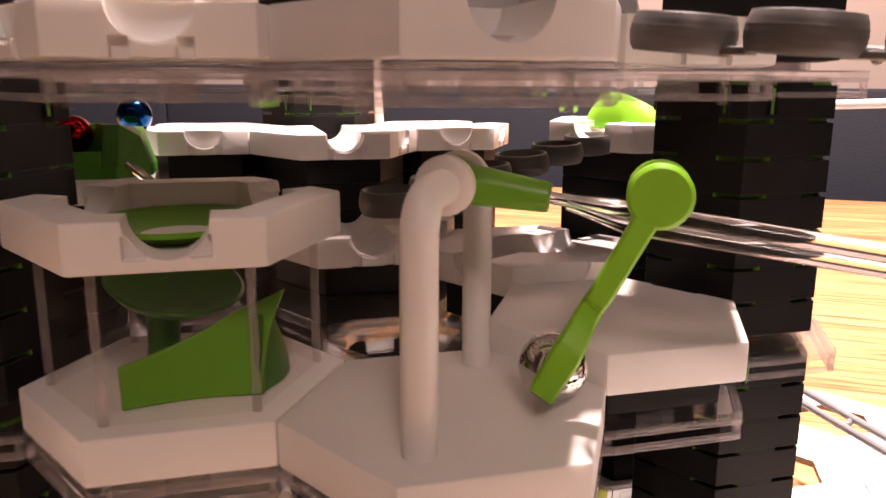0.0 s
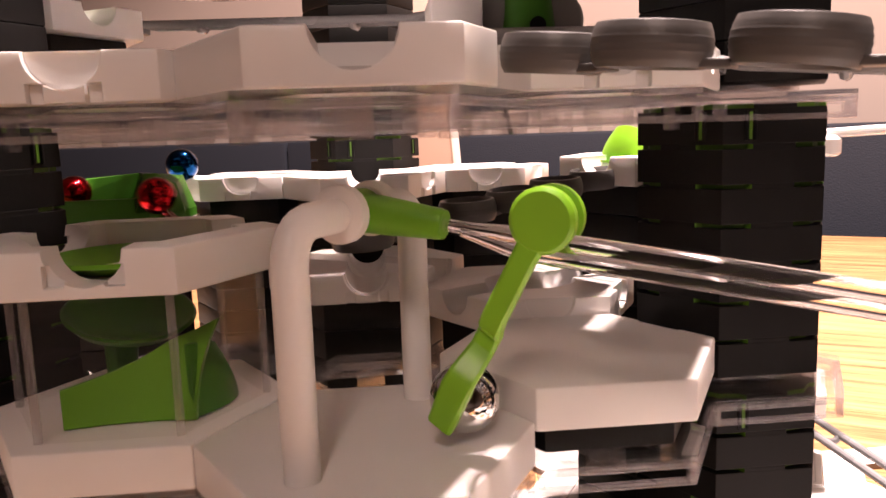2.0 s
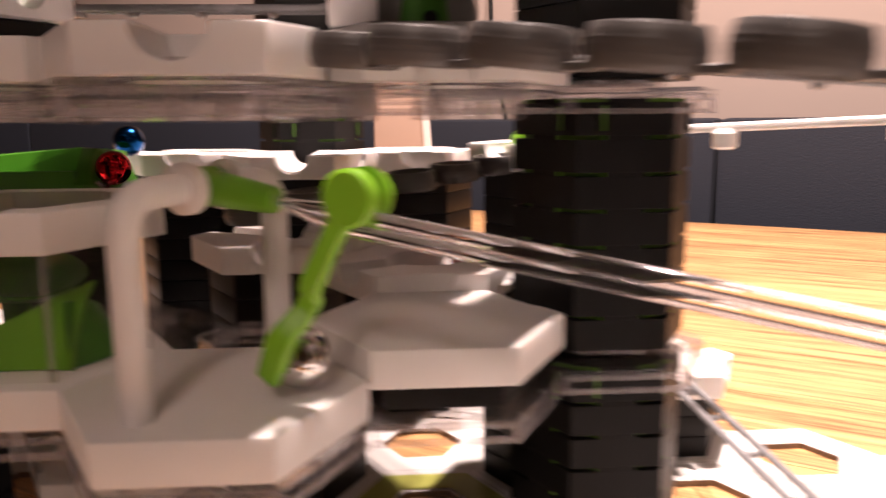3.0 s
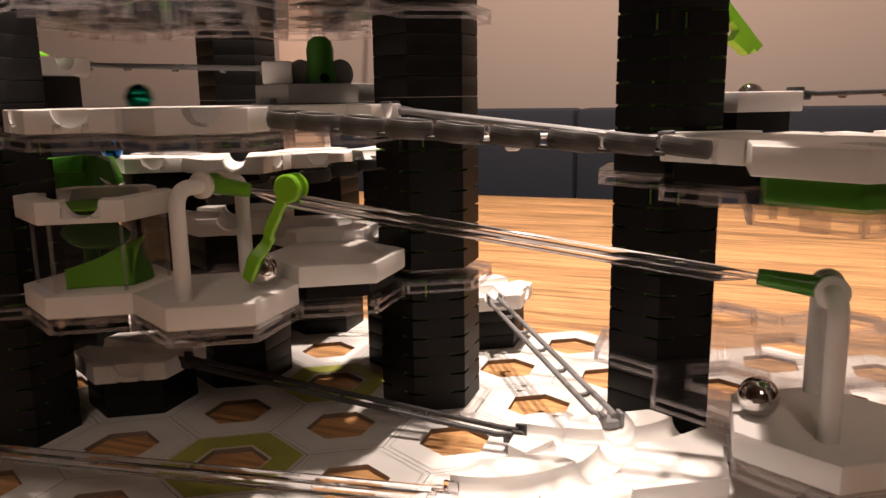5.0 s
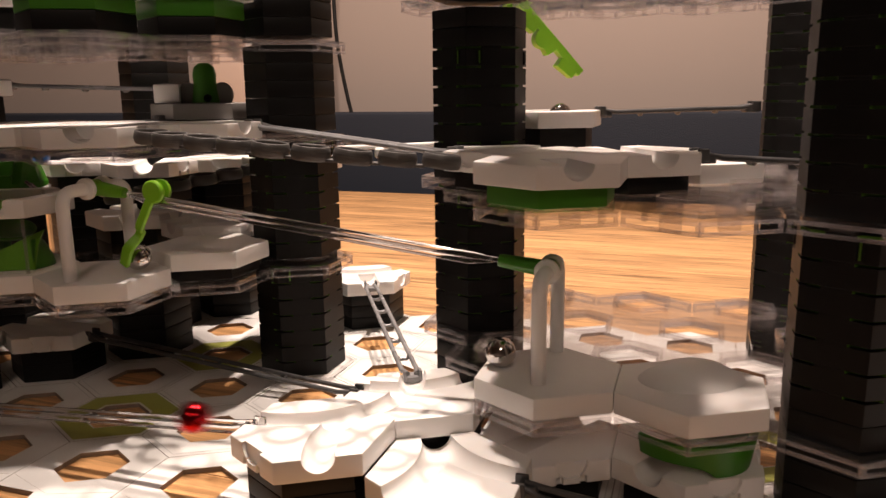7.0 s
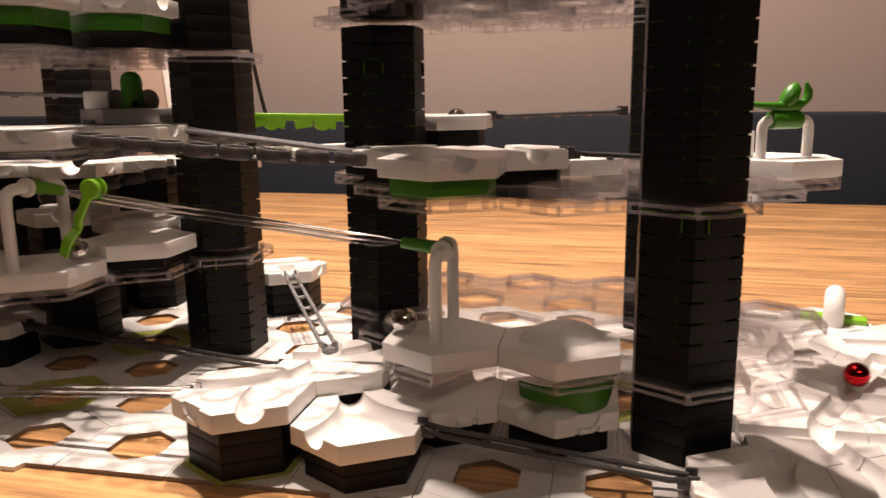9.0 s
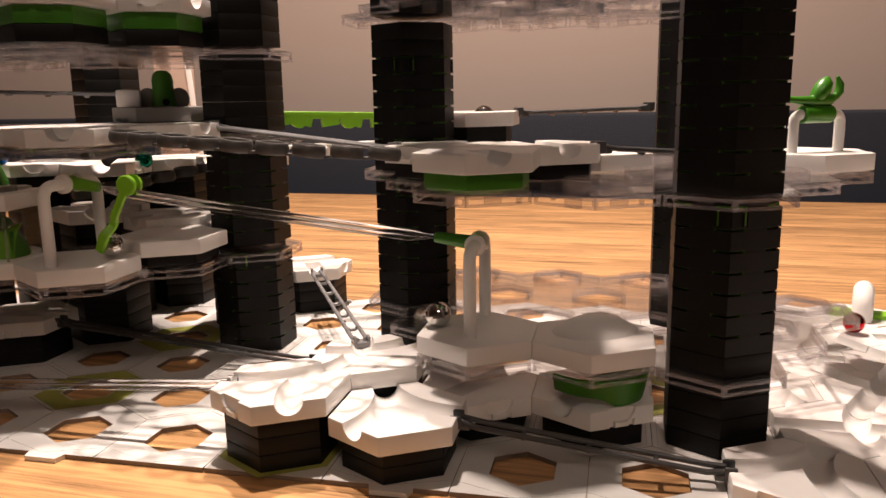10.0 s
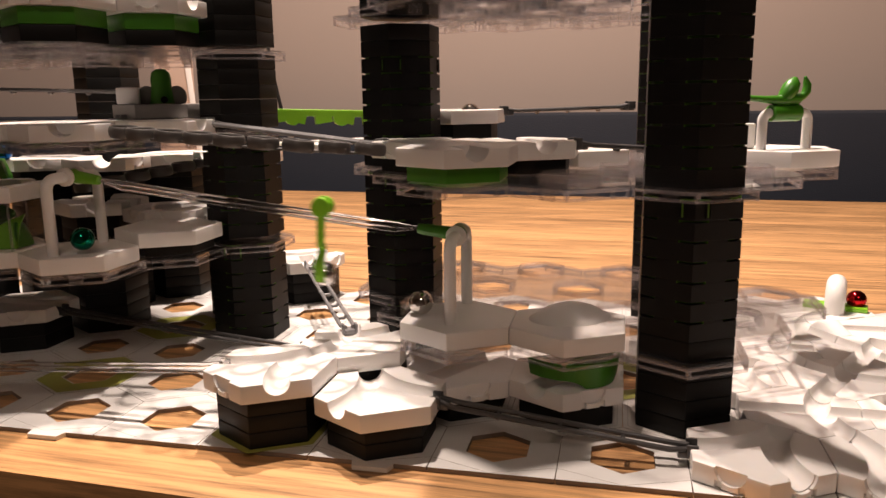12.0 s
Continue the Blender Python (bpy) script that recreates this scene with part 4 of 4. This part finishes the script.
tube(bm, [(0.0110, -0.006, 0.0275), (0.0138, -0.006, 0.0310), (0.0140, -0.006, 0.0345), (0.0122, -0.006, 0.0388)], [0.0018, 0.0024, 0.0022, 0.0008], 14)
tube(bm, [(-0.002, -0.006, 0.021), (-0.002, -0.006, 0.0262)], 0.0020, 12)
part("arm", bm, DEEPGREEN, cannon)
bm = bmesh.new()
box(bm, (0.010, 0.006, 0.014), (-0.017, 0.004, 0.007), 0.0012)
part("latch", bm, WHITE, cannon)

# all in the deeper green, which holds the shade falling on the catcher
p = at(-3, 3.5)
catch = thing("ball_catcher", (-0.1380, 0.1765, 0.1022), "green plastic ball catcher with sloped sides", "ball catcher")
bm = bmesh.new()
plate(bm, [(-0.030, -0.016), (0.017, -0.016), (0.027, -0.008), (0.027, 0.010), (-0.030, 0.014)], 0, 0.0035)
part("tray", bm, DEEPGREEN, catch)
bm = bmesh.new()
plate(bm, [(-0.030, -0.016), (0.0125, -0.016), (0.0125, -0.0132), (-0.030, -0.0132)], 0.0034, 0.0085)
part("front_lip", bm, DEEPGREEN, catch)
bm = bmesh.new()
low = [(-0.030, 0.001), (0.0125, 0.001), (0.0125, -0.016), (0.0175, -0.0155), (0.0268, -0.0078), (0.0268, 0.0098), (-0.030, 0.0135)]
high = [(-0.030, 0.004, 0.013), (0.009, 0.004, 0.0165), (0.013, -0.006, 0.0165), (0.0175, -0.006, 0.0165), (0.0235, -0.0030, 0.0125), (0.0235, 0.0080, 0.0150), (-0.030, 0.0125, 0.0135)]
a = [bm.verts.new((x, y, 0.0034)) for x, y in low]
b = [bm.verts.new(v) for v in high]
bm.faces.new(a[::-1])
bm.faces.new(b)
for k in range(7):
    bm.faces.new((a[k], a[(k + 1) % 7], b[(k + 1) % 7], b[k]))
part("sloped_wall", bm, DEEPGREEN, catch, smooth=0)
for dy in (0, 0.0035):
    bm = bmesh.new()
    tube(bm, [(0.0200, -0.0130 + dy, 0.0042), (0.0260, -0.0165 + dy, -0.0005), (0.0310, -0.0190 + dy, -0.0040)], 0.0013, 10)
    part("chute_bar", bm, STEEL, catch)

# bright green curved guide on the far tile
p = at(1, 2.5)
guide = thing("green_guide", (p.x + 0.006, p.y - 0.001, 0.1176), "bright green curved plastic guide on a white tile", "guide")
bm = bmesh.new()
helicoid(bm, 0.0205, 0.0255, 150, 275, 0.0004, 0.0012, 0.0004, 0.0008)
part("foot", bm, NEON, guide)
rows = []
for k in range(25):
    a = radians(165 + 105 * k / 24)
    rise = 0.0045 + 0.0065 * math.sin(math.pi * min(1, 0.2 + k / 24))
    rows.append([Vector(((0.0230 - 0.004 * v * v) * math.cos(a), (0.0230 - 0.004 * v * v) * math.sin(a), 0.0012 + rise * v)) for v in (0, 0.25, 0.5, 0.75, 1)])
sheet_part("blade", rows, NEON, 0.0016, guide)

# green strip that tips over beside the second tower
strip = thing("tipping_strip", (0, 0, 0), "bright green ribbed plastic tipping arm", "tipping arm")
bm = bmesh.new()
box(bm, (0.086, 0.008, 0.0050), (0, 0, -0.0008), 0.0006)
part("bar", bm, NEON, strip)
for k, x in enumerate((-0.036, -0.020, -0.002, 0.016, 0.034)):
    bm = bmesh.new()
    plate(bm, [(-0.006, -0.004), (0.006, -0.004), (0.006, 0.004), (-0.006, 0.004)], -0.0062, 0.0)
    part("tooth", bm, NEON, strip, m=pose(x, 0, -0.0020, 0, 12 if k % 2 else -10, 0))
for x in (-0.024, 0.012):
    bm = bmesh.new()
    tube(bm, [(x, -0.0042, -0.0042), (x, 0.0042, -0.0042)], 0.0058, 16)
    part("hinge", bm, NEON, strip)

# white bar with two clips between the towers
bar = thing("white_bar", (0, 0, 0), "thin white plastic bar with two round clips", "bar")
bm = bmesh.new()
tube(bm, [(0.078, 0.150, 0.1235), (0.165, 0.090, 0.1285)], 0.0016, 10)
part("rod", bm, WHITE, bar)
for t in (0.3, 0.8):
    bm = bmesh.new()
    q = Vector((0.078, 0.150, 0.1235)).lerp(Vector((0.165, 0.090, 0.1285)), t)
    tube(bm, [q + Vector((0, 0, -0.0005)), q + Vector((0, 0, -0.002)), q + Vector((0, 0, -0.0065)), q + Vector((0, 0, -0.0075))], [0.0030, 0.0042, 0.0042, 0.0028], 16)
    part("clip", bm, WHITE, bar)

# power cable on the wall and a pale wooden slat standing on the table
cable = bpy.data.curves.new("cable", "CURVE")
cable.dimensions, cable.bevel_depth = "3D", 0.0035
sp = cable.splines.new("BEZIER")
sp.bezier_points.add(3)
for bp_, q in zip(sp.bezier_points, ((0.16, 1.10, 0.50), (0.150, 1.10, 0.30), (0.165, 1.10, 0.17), (0.20, 1.08, 0.02))):
    bp_.co, bp_.handle_left_type, bp_.handle_right_type = q, "AUTO", "AUTO"
cab = new("cable", cable)
cable.materials.append(BLACK)
tagged(cab, "thin black power cable hanging down the wall", "cable")
stand = thing("slat_stand", (0.018, 0.47, TABLE_Z), "pale oak board with a white edge strip standing on the table", "board")
bm = bmesh.new()
box(bm, (0.040, 0.012, 0.24), (-0.02, 0, 0.12), 0.001)
part("board", bm, PALE, stand)
bm = bmesh.new()
box(bm, (0.006, 0.014, 0.25), (0.008, 0, 0.125), 0.001, Matrix.Rotation(radians(-4), 4, "Y"))
part("edge_strip", bm, WHITE, stand)

# ---- resting balls ----
ball((0.1250, -0.0735, 0.0468 + 0.00635), STEEL, "polished steel ball resting on a white tile")
p = at(4, 1)
ball((p.x + 0.006, p.y - 0.002, 0.1455), STEEL, "polished steel ball in a tile groove")
ball((-0.1195, 0.205, 0.1203), BLUE, "shiny blue metal ball on a green catcher")

# green ramp under the clear level
p = at(4, -2)
ramp_ = thing("green_ramp", (p.x, p.y, 0.0204), "dark green curved ramp on a white tile", "ramp")
bm = bmesh.new()
helicoid(bm, 0.005, 0.0225, 190, 330, 0.0055, 0.0105, 0.0016, 0.0015)
part("curve", bm, DEEPGREEN, ramp_)
rows = []
for k in range(25):
    u = k / 24
    a = radians(196 + 128 * u)
    low = 0.0045 - 0.0105 * math.exp(-((u - 0.70) / 0.16) ** 2) - 0.0015 * u
    rows.append([Vector(((0.0242 + 0.0016 * v) * math.cos(a), (0.0242 + 0.0016 * v) * math.sin(a), low + (0.0122 - low) * v)) for v in (0, 0.3, 0.6, 1)])
sheet_part("wall", rows, DEEPGREEN, 0.0016, ramp_)

# ---- what moves ----
red_a = ball((0, 0, 0), RED, "shiny red metal ball rolling down the rails")
red_b = ball((0, 0, 0), RED, "shiny red metal ball rolling down the rails")
red_c = ball((0, 0, 0), RED, "shiny red metal ball crossing the white tiles")
teal = ball((0, 0, 0), GREENBALL, "shiny dark green metal ball rolling along the track")


def roll(ob, rows):
    """Keys a rolling ball along rows of (seconds, x, y, z)."""
    out, m, last = [], Matrix.Identity(3), None
    for t, *p in rows:
        p = Vector(p)
        if last is not None:
            go = p - last
            if go.length > 1e-5:
                turn = min(go.length / 0.00635, 1.2)
                m = Matrix.Rotation(turn, 3, Vector((-go.y, go.x, 0.0001))) @ m
        last = p
        out.append((t, Matrix.Translation(p) @ m.to_4x4()))
    walk(ob, out)


def motions():
    # the hanger waits, then runs down the clear bar with its ball
    rows, ball_rows = [], []
    for t, k, swing in ((0.0, 0.103, 27.0), (11.2, 0.103, 27.0), (11.4, 0.12, 20.0), (11.5, 0.14, 8.0), (11.6, 0.23, -6.0), (11.7, 0.36, -8.0), (11.8, 0.48, -4.0), (11.9, 0.60, 4.0), (12.0, 0.71, 2.0)):
        m = Matrix.Translation(end_l.lerp(end_r, k)) @ Matrix.Rotation(radians(swing), 4, cross)
        rows.append((t, m))
        ball_rows.append((t, m @ Matrix.Translation(front * -0.0035 + Vector((0, 0, -0.0330)))))
    walk(slider, rows)
    walk(held, ball_rows)
    roll(red_a, [(0.0, -0.165, 0.178, 0.1122), (1.4, -0.146, 0.171, 0.1122), (1.8, -0.138, 0.172, 0.1122), (2.0, -0.118, 0.160, 0.1115), (2.3, -0.092, 0.150, 0.1010), (2.55, -0.066, 0.138, 0.0965), (2.75, -0.030, 0.125, 0.0910),
                 (2.9, 0.012, 0.112, 0.0865), (3.0, 0.014, 0.110, 0.0855), (3.2, 0.000, 0.108, 0.0835), (3.6, 0.010, 0.125, 0.0820), (4.2, 0.050, 0.150, 0.0600), (5.0, 0.066, 0.172, 0.0480), (5.25, 0.078, 0.168, 0.0460), (5.4, 0.0953, 0.148, 0.0440),
                 (5.5, 0.0953, 0.1438, 0.0349), (5.7, 0.0953, 0.0673, 0.0303), (5.9, 0.0953, 0.0009, 0.0303), (6, 0.0953, -0.0354, 0.0289), (6.1, 0.0737, -0.0776, 0.0375), (6.2, 0.0205, -0.0732, 0.0365), (6.3, 0.0139, -0.0719, 0.0355), (6.4, -0.0041, -0.0643, 0.0350), (6.5, -0.0348, -0.0513, 0.0340), (6.6, -0.0688, -0.0322, 0.0330),
                 (6.8, -0.150, 0.033, 0.0370), (7.2, -0.215, 0.070, 0.0380), (12.0, -0.215, 0.070, 0.0380)])
    roll(red_b, [(0.0, -0.136, 0.180, 0.1150), (1.5, -0.158, 0.180, 0.1122), (2.0, -0.152, 0.180, 0.1122), (2.5, -0.134, 0.170, 0.1122), (3.0, -0.113, 0.166, 0.1115), (3.2, -0.070, 0.150, 0.0965),
                 (3.6, -0.020, 0.125, 0.0900), (4.4, 0.020, 0.125, 0.0820), (5.2, 0.045, 0.160, 0.0550), (6.0, 0.066, 0.168, 0.0480), (6.1, 0.0953, 0.1470, 0.0385), (6.2, 0.0953, 0.1047, 0.0319), (6.3, 0.0953, 0.0721, 0.0375), (6.4, 0.0953, 0.0454, 0.0368), (6.5, 0.0953, 0.0190, 0.0306), (6.6, 0.0953, -0.0026, 0.0261), (6.7, 0.0839, -0.0674, 0.0375), (6.8, 0.0595, -0.0830, 0.0375), (7, 0.0019, -0.0698, 0.0355), (7.2, -0.0633, -0.0250, 0.0325), (7.5, -0.150, 0.033, 0.0370), (8.0, -0.230, 0.080, 0.0380), (12.0, -0.230, 0.080, 0.0380)])
    roll(red_c, [(0.0, 0.500, -0.020, 0.0165), (8.4, 0.440, -0.040, 0.0165), (9.0, 0.350, -0.130, 0.0165), (9.3, 0.321, -0.125, 0.0165), (9.5, 0.321, -0.105, 0.0165), (9.8, 0.370, -0.071, 0.0165), (10.2, 0.410, -0.055, 0.0165), (10.8, 0.440, -0.041, 0.0165), (12.0, 0.443, -0.039, 0.0165)])
    roll(teal, [(0.0, -0.200, 0.125, 0.1560), (4.4, -0.200, 0.125, 0.1560), (5.0, -0.085, 0.110, 0.1492), (5.5, -0.010, 0.083, 0.1480), (5.8, 0.032, 0.042, 0.1480), (6.0, 0.064, 0.020, 0.1435), (6.3, 0.140, -0.022, 0.1390), (6.5, 0.172, -0.050, 0.1385), (6.7, 0.215, -0.040, 0.1390), (7.1, 0.362, 0.075, 0.1580),
                (7.5, 0.290, 0.082, 0.1558), (7.6, 0.246, 0.066, 0.1545), (7.9, 0.198, 0.058, 0.1545), (8.4, 0.130, 0.140, 0.1400), (9.0, 0.060, 0.225, 0.1200), (9.5, 0.015, 0.200, 0.1165), (9.9, -0.014, 0.190, 0.1160), (10.5, -0.050, 0.165, 0.1100), (11.0, -0.060, 0.090, 0.0950), (11.3, -0.050, 0.045, 0.0840), (11.5, -0.044, 0.016, 0.0829), (12.0, -0.043, 0.012, 0.0829)])
    up, down = pose(0.193, 0.090, 0.2010, 0, 47, 0), pose(0.112, 0.140, 0.1465, 0, 2, 0)
    walk(strip, [(0.0, up), (7.9, up), (8.2, pose(0.190, 0.100, 0.1900, 0, 30, 0)), (8.6, pose(0.150, 0.125, 0.1650, 0, 10, 0)), (8.9, down), (12.0, down)])


motions()
